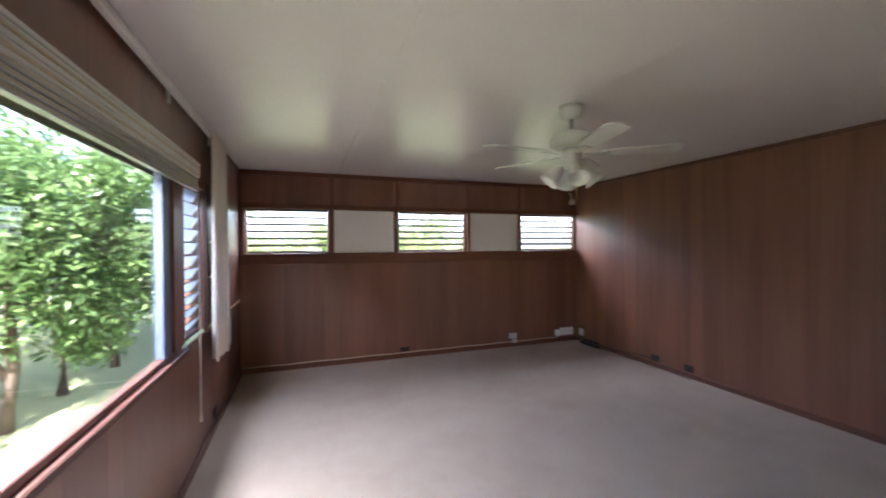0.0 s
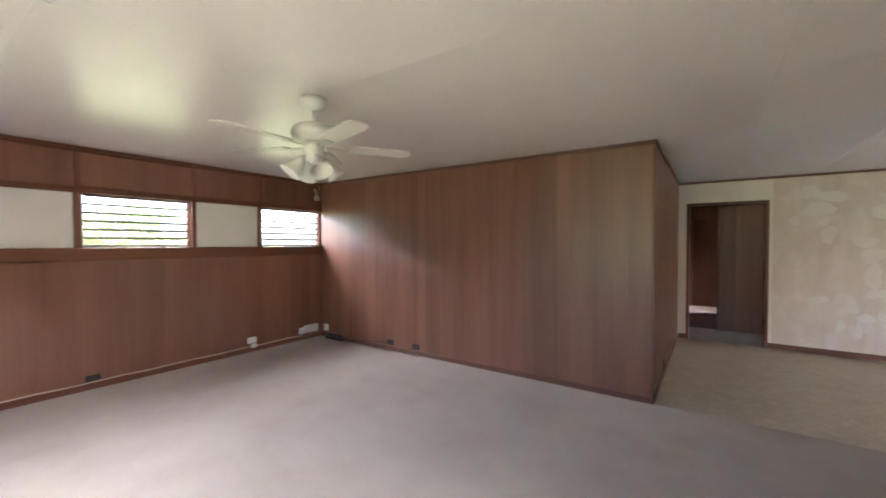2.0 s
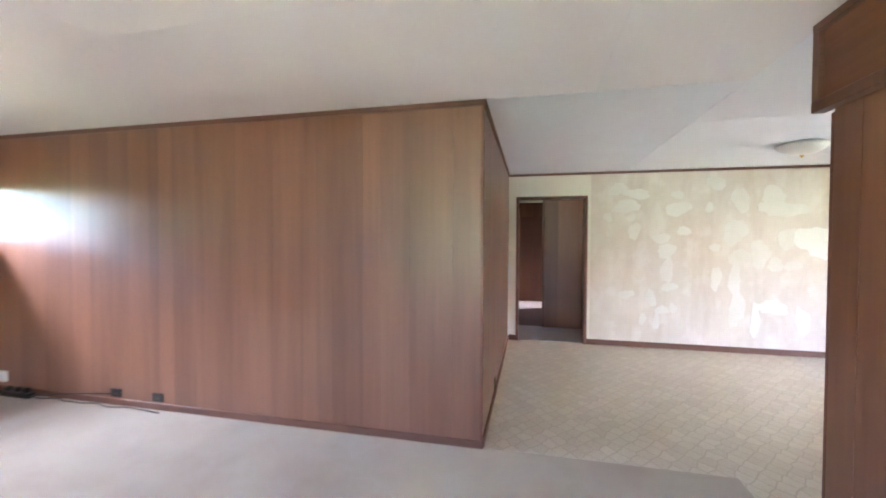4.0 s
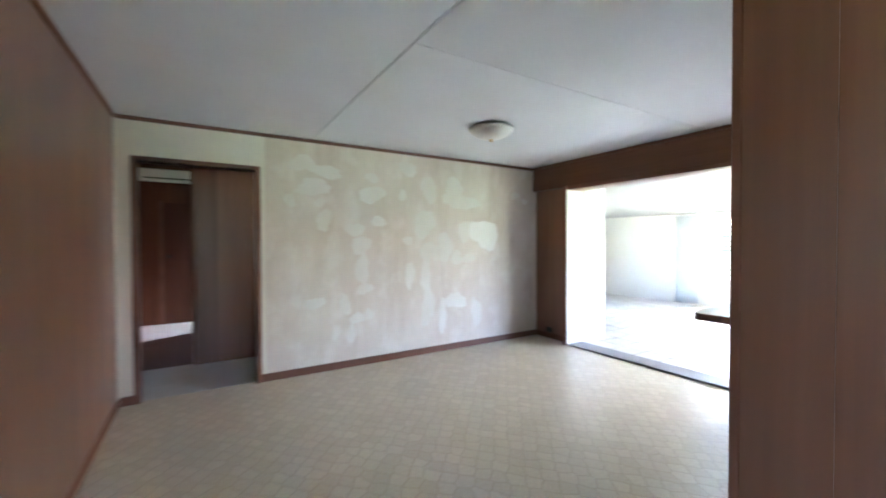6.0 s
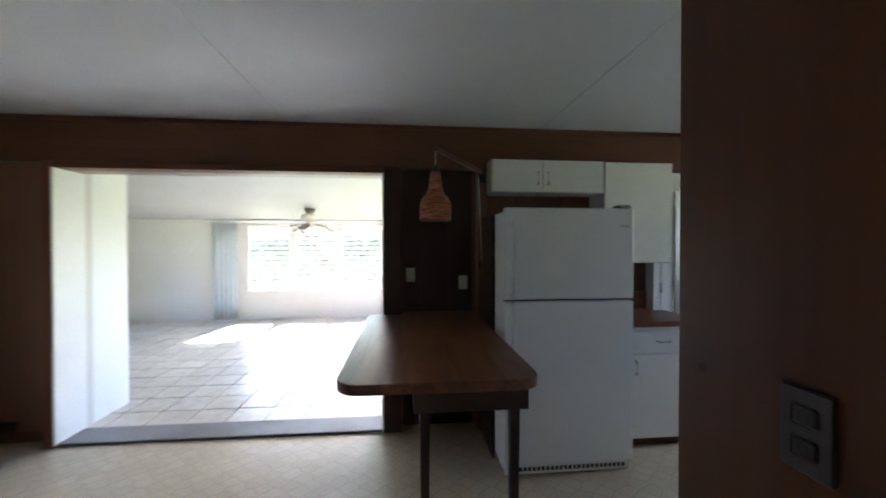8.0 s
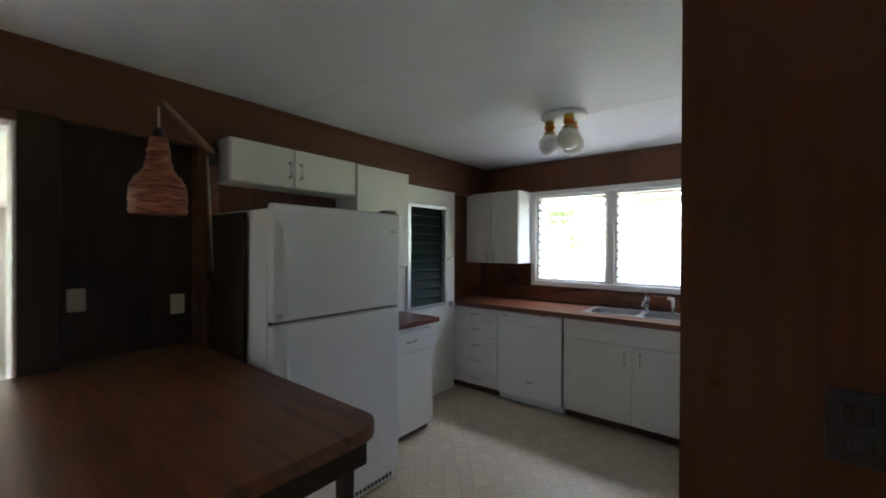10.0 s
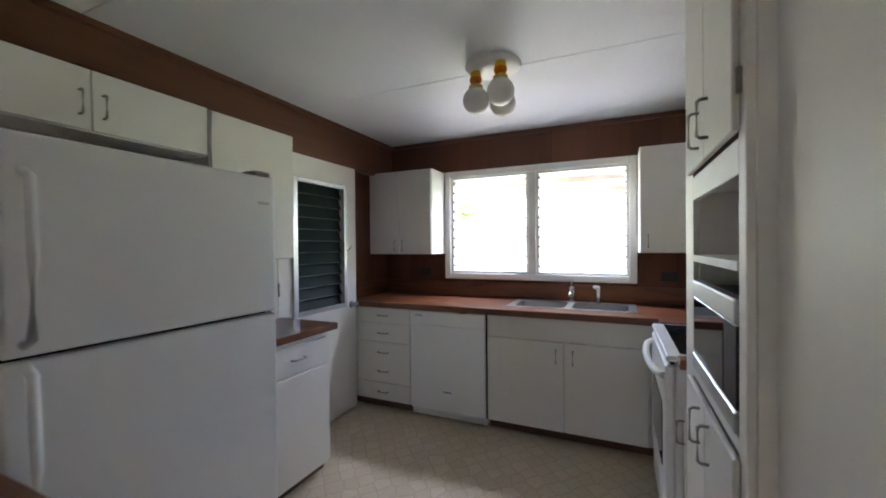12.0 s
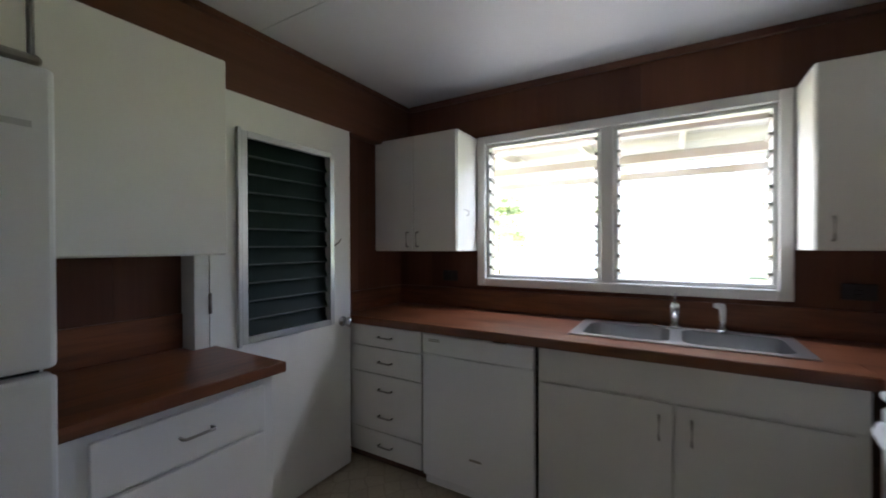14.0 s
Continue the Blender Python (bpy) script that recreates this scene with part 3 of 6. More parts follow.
WIN_Y0, WIN_Y1, SILL, HEAD = 1.75, 4.76, 0.90, 1.95
JAL_Y0, JAL_Y1 = 5.10, 5.70
bm = bmesh.new()
X0, X1 = XW - 0.13, XW - 0.01
box(bm, XW - 0.035, X1, 1.0, 7.57, -0.1, SILL - 0.05)
box(bm, X0, X1, 1.0, 7.57, HEAD, H + 0.05)
box(bm, X0, X1, 1.0, WIN_Y0, SILL, HEAD)
box(bm, XW - 0.06, X1 - 0.01, WIN_Y1 + 0.12, JAL_Y0 - 0.02, SILL, HEAD)
box(bm, X0, X1, JAL_Y1, 7.57, SILL, HEAD)
wall_w = structure("wall_west", bm, WOOD_WALL, "brown wood panelled wall with a wide picture window", "wall")
planks(wall_w, "y", XW - 0.01, 1.13, YN, 0.05, SILL - 0.02, 1, WOOD_WALL, (0.12, 0.3), 21)
planks(wall_w, "y", XW - 0.01, 1.13, YN, HEAD + 0.02, H - 0.02, 1, WOOD_WALL, (0.3, 0.6), 22)
planks(wall_w, "y", XW - 0.01, JAL_Y1 + 0.05, YN, SILL, HEAD, 1, WOOD_WALL, (0.15, 0.3), 23)
win = tagged(part("window_4", bmesh.new(), WOOD_RED), "wide fixed picture window with a stained wood frame and ledge", "window", "", "structure")
part("window_sill", boxed(XW - 0.034, XW + 0.03, WIN_Y0 - 0.05, 5.15, SILL - 0.05, SILL - 0.012, 0.006), WOOD_TRIM, win)
part("window_sill", boxed(XW - 0.034, XW + 0.004, WIN_Y0, 5.09, SILL - 0.011, SILL + 0.022, 0.004), WOOD_TRIM, win)
part("window_frame", boxed(XW - 0.034, XW + 0.005, WIN_Y1, WIN_Y1 + 0.13, SILL + 0.023, HEAD, 0.004), FRAME_BLUE, win)
part("window_frame", boxed(XW - 0.055, XW + 0.02, WIN_Y1 + 0.132, JAL_Y0 - 0.003, SILL + 0.023, HEAD, 0.004), WOOD_RED, win)
part("window_frame", boxed(XW - 0.13, XW + 0.01, WIN_Y0 - 0.05, WIN_Y0, SILL, HEAD, 0.004), WOOD_RED, win)
part("window_frame", boxed(XW - 0.13, XW + 0.015, WIN_Y0 - 0.05, JAL_Y1 + 0.05, HEAD, HEAD + 0.05, 0.004), WOOD_RED, win)
pane = part("pane", boxed(XW - 0.026, XW - 0.021, WIN_Y0, WIN_Y1, SILL + 0.023, HEAD), GLASS, win)
pane.visible_shadow = False
jalousie("window_5", "y", XW - 0.06, JAL_Y0, JAL_Y1, SILL, HEAD, 11, "narrow louvre window beside the picture window, slats coloured pale like reflected sky", 35, 1, SKY_PALE_GLASS, WOOD_DARK, 0.02, 0.003)
part("jamb", boxed(XW - 0.01, XW + 0.02, JAL_Y1, JAL_Y1 + 0.05, SILL - 0.03, HEAD + 0.05, 0.003), WOOD_DARK, wall_w)

bm = bmesh.new()
box(bm, X0, 3.94, 1.0, 1.098, -0.1, H + 0.05)
wall_k = structure("wall_kitchen_north", bm, WOOD_WALL, "brown wood panelled wall between living room and kitchen", "wall")
planks(wall_k, "x", 1.098, XW, 3.955, 0.05, H - 0.03, 1, WOOD_WALL, (0.2, 0.4), 31)
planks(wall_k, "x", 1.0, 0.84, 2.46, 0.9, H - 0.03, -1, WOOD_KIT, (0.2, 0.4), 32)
part("end_panel", slab(bmesh.new(), [(3.941, 0.4605), (3.996, 0.4605), (3.958, 1.098), (3.941, 1.098)], 0.0, H), WOOD_PIER_SHADED, wall_k)
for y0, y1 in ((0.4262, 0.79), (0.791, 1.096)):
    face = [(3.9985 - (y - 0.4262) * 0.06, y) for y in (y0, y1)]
    part("plank", slab(bmesh.new(), [face[0], (face[0][0] + 0.009, y0), (face[1][0] + 0.009, y1), face[1]], 0.0, H - 0.02), WOOD_PIER_SHADED, wall_k)
part("corner_bead", boxed(3.952, 3.974, 1.092, 1.108, 0.0, 2.04, 0.004), WOOD_RED, wall_k)
part("stile", boxed(3.80, 3.951, 1.1055, 1.1085, 0.0, 2.04), WOOD_WALL, wall_k)
valance = thing("wood_valance", (3.0, 1.16, 2.05), "framed brown wood valance box along the top of the wall", "valance")
part("back_panel", boxed(0.2, 3.985, 1.118, 1.15, 2.075, H, 0.002), WOOD_H, valance)
part("bottom_rail", boxed(0.2, 3.995, 1.118, 1.172, 2.045, 2.095, 0.003), WOOD_TRIM, valance)
part("top_rail", boxed(0.2, 3.995, 1.118, 1.172, 2.40, H - 0.002, 0.003), WOOD_TRIM, valance)
part("end_stile", boxed(3.95, 3.995, 1.118, 1.171, 2.096, 2.399, 0.003), WOOD_TRIM, valance)

# ---- dining walls ----
DOOR_Y0, DOOR_Y1, DOOR_Z = 1.665, 2.575, 2.07
bm = bmesh.new()
box(bm, XE, XE + 0.11, -2.25, DOOR_Y0, -0.1, H + 0.05)
box(bm, XE, XE + 0.11, DOOR_Y1, YP, -0.1, H + 0.05)
box(bm, XE, XE + 0.11, DOOR_Y0, DOOR_Y1, DOOR_Z, H + 0.05)
wall_e = structure("wall_east", bm, STRIPPED, "bare plaster wall with torn pale scraps of wallpaper backing", "wall")
SCRAPS_HIGH = [(1.23, 2.19, 0.117, 0.091), (0.98, 2.12, 0.175, 0.064), (1.11, 1.95, 0.195, 0.082), (1.35, 1.8, 0.058, 0.064), (1.01, 1.61, 0.082, 0.109), (1.05, 1.79, 0.058, 0.045), (0.47, 1.91, 0.146, 0.1), (0.47, 2.1, 0.078, 0.055), (0.01, 2.24, 0.117, 0.082), (0.09, 1.92, 0.049, 0.064), (0.39, 1.61, 0.074, 0.069), (0.67, 1.51, 0.097, 0.082), (0.6, 1.34, 0.127, 0.091), (0.02, 1.39, 0.078, 0.045), (-0.27, 2.02, 0.107, 0.155), (-0.21, 1.6, 0.127, 0.182), (-0.64, 2.07, 0.146, 0.109), (-0.74, 1.89, 0.273, 0.1), (-0.81, 1.51, 0.107, 0.146), (-1.13, 1.47, 0.214, 0.209)]
SCRAPS_LOW = [(-0.5, 1.31, 0.117, 0.164), (-0.68, 1.17, 0.097, 0.082), (-0.87, 1.16, 0.088, 0.064), (-0.27, 1.27, 0.117, 0.109), (-0.22, 0.98, 0.078, 0.2), (-0.25, 0.58, 0.088, 0.236), (0.59, 1.07, 0.088, 0.146), (0.56, 0.85, 0.088, 0.064), (0.0, 0.98, 0.068, 0.146), (-0.66, 0.62, 0.146, 0.109), (-0.99, 0.44, 0.078, 0.2), (0.65, 0.53, 0.078, 0.064), (0.51, 0.56, 0.049, 0.064), (1.11, 0.73, 0.097, 0.064), (0.89, 0.4, 0.049, 0.082), (0.72, 0.36, 0.049, 0.091), (0.79, 0.69, 0.068, 0.109), (-0.46, 0.44, 0.058, 0.2), (-1.67, 2.02, 0.068, 0.055), (-1.85, 1.95, 0.058, 0.036)]
rng = random.Random(44)
for i, (y, z, hw, hh) in enumerate(SCRAPS_HIGH + SCRAPS_LOW):
    a, b, c = (rng.uniform(0, 6.3) for _ in range(3))
    edge = []
    for k in range(26):
        q = k / 26 * 2 * math.pi
        r = 1.0 + 0.16 * math.sin(2 * q + a) + 0.11 * math.sin(3 * q + b) + 0.07 * math.sin(7 * q + c) + rng.uniform(-0.05, 0.05)
        edge.append((hw * r * math.cos(q), hh * r * math.sin(q)))
    bm = slab(bmesh.new(), edge, 0.0, 0.001 + 0.00035 * (i % 20))
    bmesh.ops.transform(bm, matrix=Matrix(((0, 0, -1, XE), (1, 0, 0, y), (0, 1, 0, z), (0, 0, 0, 1))), verts=bm.verts)
    bmesh.ops.recalc_face_normals(bm, faces=bm.faces)
    part("paper_scrap", bm, SCRAP_WHITE if hh > 0.2 and hw > 0.2 else SCRAP, wall_e)
part("cream_panel", boxed(XE - 0.006, XE + 0.0, 1.58, 1.62, 0.06, H - 0.03, 0.001), CREAM_WALL, wall_e)
part("cream_panel", boxed(XE - 0.006, XE + 0.0, 1.6205, 2.618, 2.112, H - 0.03, 0.001), CREAM_WALL, wall_e)
part("cream_panel", boxed(XE - 0.006, XE + 0.0, 2.6185, YP, 0.06, H - 0.03, 0.001), CREAM_WALL, wall_e)
door_case = tagged(part("door_1", bmesh.new(), WOOD_RED), "open doorway to the hall with stained wood casing", "doorway", "", "structure")
for q in ((1.622, DOOR_Y0, 0.0, 2.11), (DOOR_Y1, 2.616, 0.0, 2.11)):
    part("casing", boxed(XE - 0.02, XE + 0.12, q[0], q[1], q[2], q[3], 0.004), WOOD_RED, door_case)
part("casing", boxed(XE - 0.02, XE + 0.12, DOOR_Y0, DOOR_Y1, DOOR_Z, 2.11, 0.004), WOOD_TRIM, door_case)

OPX0, OPX1, OPZ = 4.70, 7.09, 2.05
DRX0, DRX1 = 1.49, 2.40
bm = bmesh.new()
box(bm, 0.70, DRX0, YS - 0.15, YS, -0.1, H + 0.05)
box(bm, DRX1, OPX0, YS - 0.15, YS, -0.1, H + 0.05)
box(bm, OPX1, XE, YS - 0.15, YS, -0.1, H + 0.05)
box(bm, OPX0, OPX1, YS - 0.15, YS, OPZ, H + 0.05)
box(bm, DRX0, DRX1, YS - 0.15, YS, 2.10, H + 0.05)
wall_s = structure("wall_south", bm, WOOD_WALL, "brown wood wall with a wide opening to the sunroom", "wall")
planks(wall_s, "x", YS, OPX1 + 0.05, XE, 0.05, 2.10, 1, WOOD_WALL, (0.15, 0.3), 41)
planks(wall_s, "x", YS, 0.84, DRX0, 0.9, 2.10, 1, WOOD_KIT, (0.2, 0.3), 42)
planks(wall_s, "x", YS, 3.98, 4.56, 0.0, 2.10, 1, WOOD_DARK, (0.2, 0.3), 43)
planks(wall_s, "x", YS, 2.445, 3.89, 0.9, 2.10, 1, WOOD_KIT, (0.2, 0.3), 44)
part("beam", boxed(0.845, XE - 0.002, YS + 0.004, -2.02, 2.10, H - 0.002, 0.004), WOOD_H, wall_s, "deep brown wood header beam")
part("crown_strip", boxed(0.845, XE - 0.002, -2.02, -1.995, 2.405, H - 0.002, 0.005), WOOD_H, wall_s)
for a, b in ((4.56, OPX0), (OPX1, OPX1 + 0.07)):
    part("casing", boxed(a, b, YS + 0.0, -1.965, 0.0, 2.10, 0.004), WOOD_DARK if a < 5 else WOOD_RED, wall_s)
part("casing", boxed(OPX0, OPX1, YS - 0.0, -1.975, OPZ, 2.10, 0.004), WOOD_H, wall_s)
for a, b in ((OPX0 - 0.0, OPX0 + 0.012), (OPX1 - 0.012, OPX1)):
    part("jamb", boxed(a, b, YS - 0.16, -1.968, 0.02, OPZ, 0.002), WHITE_TRIM, wall_s)
part("threshold", boxed(OPX0 + 0.013, OPX1 - 0.013, YS - 0.15, -1.985, 0.0, 0.022, 0.006), THRESH, wall_s, "scuffed grey stone threshold")

bm = bmesh.new()
KW_Y0, KW_Y1, KW_Z0, KW_Z1 = -1.36, 0.20, 1.155, 2.07
box(bm, 0.70, 0.84, -2.25, 1.0, -0.1, KW_Z0)
box(bm, 0.70, 0.84, -2.25, 1.0, KW_Z1, H + 0.05)
box(bm, 0.70, 0.84, -2.25, KW_Y0, KW_Z0, KW_Z1)
box(bm, 0.70, 0.84, KW_Y1, 1.0, KW_Z0, KW_Z1)
wall_kw = structure("wall_kitchen_west", bm, WOOD_WALL, "brown wood panelled kitchen wall with a double louvre window", "wall")
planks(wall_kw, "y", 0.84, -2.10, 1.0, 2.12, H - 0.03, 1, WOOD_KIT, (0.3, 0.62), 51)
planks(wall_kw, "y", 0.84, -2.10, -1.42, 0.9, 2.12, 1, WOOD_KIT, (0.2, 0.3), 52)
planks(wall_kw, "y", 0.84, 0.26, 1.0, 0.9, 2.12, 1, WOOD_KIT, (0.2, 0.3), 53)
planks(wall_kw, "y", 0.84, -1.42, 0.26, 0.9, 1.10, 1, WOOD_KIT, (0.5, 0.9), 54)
MID = (KW_Y0 + KW_Y1) / 2
kwin = tagged(part("window_6", bmesh.new(), WHITE_TRIM), "white painted kitchen window surround with a centre post", "window", "", "structure")
for q in ((-1.418, KW_Y0, 1.10, 2.125), (KW_Y1, 0.256, 1.10, 2.125), (KW_Y0, KW_Y1, 1.10, KW_Z0), (KW_Y0, KW_Y1, KW_Z1, 2.125)):
    part("window_frame", boxed(0.72, 0.868, *q, 0.005), WHITE_TRIM, kwin)
part("window_frame", boxed(0.72, 0.86, MID - 0.035, MID + 0.035, KW_Z0, KW_Z1, 0.005), WHITE_TRIM, kwin)
jalousie("window_7", "y", 0.80, KW_Y0, MID - 0.035, KW_Z0, KW_Z1, 10, "louvre window over the counter with clear glass slats", 78, 1, GLASS, WHITE_TRIM, 0.022)
jalousie("window_8", "y", 0.80, MID + 0.035, KW_Y1, KW_Z0, KW_Z1, 10, "louvre window over the sink with clear glass slats", 78, 1, GLASS, WHITE_TRIM, 0.022)

# ---- skirting and crown strips ----
skirt = tagged(part("baseboard", bmesh.new(), WOOD_TRIM), "brown wood baseboards along the walls", "baseboard", "", "structure")
for nm, q, mat in (
    ("north_board", (XW, XP, YN - 0.016, YN + 0.002, 0.0, 0.075), WOOD_H),
    ("west_board", (XW + 0.0, XW + 0.016, 1.14, YN - 0.017, 0.0, 0.06), WOOD_TRIM),
    ("partition_board", (XP - 0.014, XP + 0.002, YP - 0.008, YN - 0.017, 0.0, 0.062), WOOD_TRIM),
    ("dining_board", (XP + 0.003, XE - 0.015, YP - 0.014, YP + 0.002, 0.0, 0.062), WOOD_H),
    ("east_board", (XE - 0.018, XE, -2.085, 1.621, 0.0, 0.078), WOOD_TRIM),
    ("east_board", (XE - 0.018, XE, 2.617, YP - 0.015, 0.0, 0.078), WOOD_TRIM),
    ("south_board", (OPX1 + 0.071, XE - 0.019, YS + 0.004, YS + 0.02, 0.0, 0.078), WOOD_H),
):
    part(nm, boxed(*q, 0.004), mat, skirt)
crown = tagged(part("trim", bmesh.new(), WOOD_TRIM), "thin brown wood strips under the ceiling", "trim", "", "structure")
for nm, q, mat in (
    ("partition_strip", (XP - 0.018, XP + 0.004, YP - 0.018, YN - 0.03, H - 0.04, H), WOOD_TRIM),
    ("dining_strip", (XP + 0.005, XE - 0.02, YP - 0.018, YP + 0.004, H - 0.035, H), WOOD_H),
    ("east_strip", (XE - 0.018, XE, -1.994, YP - 0.019, H - 0.035, H), WOOD_TRIM),
    ("kitchen_strip", (0.84, 0.866, -1.994, 0.98, H - 0.04, H), WOOD_TRIM),
    ("west_strip", (XW, XW + 0.016, 1.2, YN - 0.03, H - 0.03, H), WOOD_TRIM),
):
    part(nm, boxed(*q, 0.004), mat, crown)

# ---- hall and bedroom behind the doorway ----
BX, BN, BH = 11.66, 3.30, 2.72
hall = structure("wall_hall", boxed(8.75, 8.87, 0.9, 2.17, 0.0, BH), WOOD_WALL, "brown wood panelled hall wall", "wall")
planks(hall, "y", 8.75, 0.9, 2.17, 0.0, H, -1, WOOD_WALL, (0.1, 0.2), 61)
part("jamb", boxed(8.74, 8.88, 2.172, 2.21, 0.0, 2.28, 0.004), WOOD_RED, hall)
part("header", boxed(8.75, 8.87, 2.17, 2.73, 2.28, BH), WOOD_WALL, hall)
part("return_wall", boxed(8.75, 8.87, 2.73, BN, -0.1, BH), WOOD_WALL, hall)
structure("wall_hall_north", boxed(XE + 0.12, 8.748, 2.73, 2.85, -0.1, H + 0.05), WOOD_WALL, "brown wood hall wall", "wall")
structure("wall_bedroom_north", boxed(8.75, BX + 0.12, BN, BN + 0.12, -0.1, BH + 0.05), WOOD_WALL, "brown wood bedroom wall", "wall")
bed_end = structure("wall_bedroom_east", boxed(BX, BX + 0.12, 0.78, BN, -0.1, BH + 0.05), WOOD_WALL, "brown wood wall at the far side of the bedroom", "wall")
planks(bed_end, "y", BX, 0.9, BN, 0.0, BH, -1, WOOD_KIT, (0.15, 0.3), 62)
bm = bmesh.new()
box(bm, 8.65, 10.7, 0.78, 0.9, -0.1, BH + 0.05)
box(bm, XE + 0.11, 7.95, 0.78, 0.9, -0.1, H + 0.05)
box(bm, 7.95, 8.65, 0.78, 0.9, -0.1, 1.45)
box(bm, 7.95, 8.65, 0.78, 0.9, 2.0, H + 0.05)
box(bm, 10.7, BX, 0.78, 0.9, -0.1, 0.8)
box(bm, 10.7, BX, 0.78, 0.9, 1.7, BH + 0.05)
structure("wall_hall_south", bm, WOOD_WALL, "brown wood wall with windows to the hall and bedroom", "wall")
hall_door = structure("door_3", boxed(BX - 0.036, BX - 0.008, 1.75, 2.66, 0.02, 2.05, 0.003), WOOD_KIT, "closed flush brown closet door in the bedroom", "door")
part("knob", lathe(bmesh.new(), [(0.0, 0.0), (0.012, 0.0), (0.012, 0.03), (0.026, 0.04), (0.03, 0.055), (0.022, 0.07), (0.0, 0.074)], (BX - 0.036, 2.585, 1.15), 20, Matrix.Rotation(radians(-90), 3, "Y")), BLACK, hall_door, "dark round knob")
part("jamb", boxed(BX - 0.03, BX - 0.008, 2.662, 2.72, 0.0, 2.08, 0.003), WOOD_TRIM, hall_door)
ac = thing("air_conditioner", (BX - 0.1, 2.53, 2.40), "white split air conditioner high on the bedroom wall", "air conditioner")
part("body", boxed(BX - 0.21, BX - 0.008, 2.08, 2.98, 2.39, 2.585, 0.02, 3), PLASTIC, ac)
part("front_panel", boxed(BX - 0.222, BX - 0.211, 2.09, 2.97, 2.455, 2.575, 0.005), WHITE_TRIM, ac)
part("outlet_slot", boxed(BX - 0.214, BX - 0.2095, 2.16, 2.90, 2.425, 2.442), DARK_GAP, ac, "dark air outlet slot")
part("louvre_flap", boxed(BX - 0.219, BX - 0.2105, 2.16, 2.90, 2.402, 2.421, 0.003), PLASTIC, ac)

# ---- sunroom ----
SX0, SX1, SY = 4.45, 10.3, -7.0
sun_floor = structure("floor_sunroom", boxed(SX0 - 0.1, SX1 + 0.1, SY - 0.1, YS - 0.15, -0.1, -0.008), GROUT, "pale stone tile floor with grey joints", "tile floor")
S_WIN = [(5.0, 5.83), (5.90, 6.74), (6.82, 7.655)]
bm = bmesh.new()
box(bm, SX0 - 0.1, SX1 + 0.1, SY - 0.12, SY, -0.1, 0.553)
box(bm, SX0 - 0.1, SX1 + 0.1, SY - 0.12, SY, 1.89, 2.6)
for a, b in ((SX0 - 0.1, 5.0), (5.83, 5.90), (6.74, 6.82), (7.655, SX1 + 0.1)):
    box(bm, a, b, SY - 0.12, SY, 0.553, 1.89)
structure("wall_sunroom_south", bm, SUN_WALL, "cream painted sunroom wall with three louvre windows", "wall")
for i, (a, b) in enumerate(S_WIN):
    jalousie(f"window_{9 + i}", "x", SY - 0.05, a, b, 0.555, 1.888, 13, "tall sunroom louvre window with glass slats", 40, 1, LOUVRE_GLASS, WHITE_TRIM, 0.03, 0.006)
# The east wall's opening is out of view, added to brighten the sunroom.
for nm, xa, xb in (("wall_sunroom_west", SX0 - 0.1, SX0), ("wall_sunroom_east", SX1, SX1 + 0.1)):
    bm = bmesh.new()
    box(bm, xa, xb, SY, YS - 0.15, -0.1, 0.5)
    box(bm, xa, xb, SY, YS - 0.15, 1.95, 2.6)
    for a, b in ((SY, -6.4), (-3.3, YS - 0.15)) if xa < 6 else ((SY, -5.3), (-4.1, YS - 0.15)):
        box(bm, xa, xb, a, b, 0.5, 1.95)
    structure(nm, bm, SUN_WALL, "cream painted sunroom side wall with a wide opening that lets daylight in", "wall")
bm = slab(bmesh.new(), [(SX0 - 0.1, SY - 0.12), (SX1 + 0.1, SY - 0.12), (SX1 + 0.1, YS - 0.15), (SX0 - 0.1, YS - 0.15)], 0.0, 0.06)
for v in bm.verts:
    v.co.z += 1.985 + (v.co.y - SY) * 0.093
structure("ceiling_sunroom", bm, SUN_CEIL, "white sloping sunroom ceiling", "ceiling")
structure("wall_sunroom_north", boxed(OPX1 + 0.02, SX1 + 0.1, YS - 0.27, YS - 0.155, -0.1, 2.6), SUN_WALL, "cream painted sunroom wall", "wall")
structure("wall_house_back", boxed(XE + 0.11, SX1 + 0.1, YS - 0.15, YS - 0.05, -0.1, 2.6), SUN_WALL, "plain wall closing the house", "wall")

# ---- outside ----
structure("pavement", boxed(-4.2, 0.68, -5.0, 0.98, -0.36, -0.30, 0.01), CONCRETE, "pale concrete patio outside the kitchen", "patio")
structure("ground", boxed(-400, 400, -400, 400, -0.6, -0.35), LAWN, "green lawn round the house", "lawn")
# Out of view; west, hall and bedroom eaves are deepened to block the sun.
bm = bmesh.new()
box(bm, -1.25, 8.74, 1.0, 7.78, H + 0.07, H + 0.2)
box(bm, 8.70, 12.4, -1.6, 4.2, 2.83, 2.93)
box(bm, 0.68, 7.9, -2.3, 1.0, H + 0.07, H + 0.2)
box(bm, 7.9, 8.69, -1.1, 1.0, H + 0.07, H + 0.2)
structure("roof", bm, ROOF, "unseen dark low roof with eaves deepened to keep the sun out", "roof")
patio = thing("patio_roof", (-1.2, -0.6, -0.35), "white painted patio roof on rafters and purlins outside the kitchen", "patio roof")
part("deck", boxed(-3.2, 0.66, -4.2, 3.0 - 2.02, 2.56, 2.6, 0.0), PATIO_DECK, patio)
for k in range(6):
    part("rafter", boxed(-3.2, 0.66, -4.0 + k * 0.95, -3.95 + k * 0.95, 2.43, 2.56, 0.004), PATIO_BEAM, patio)
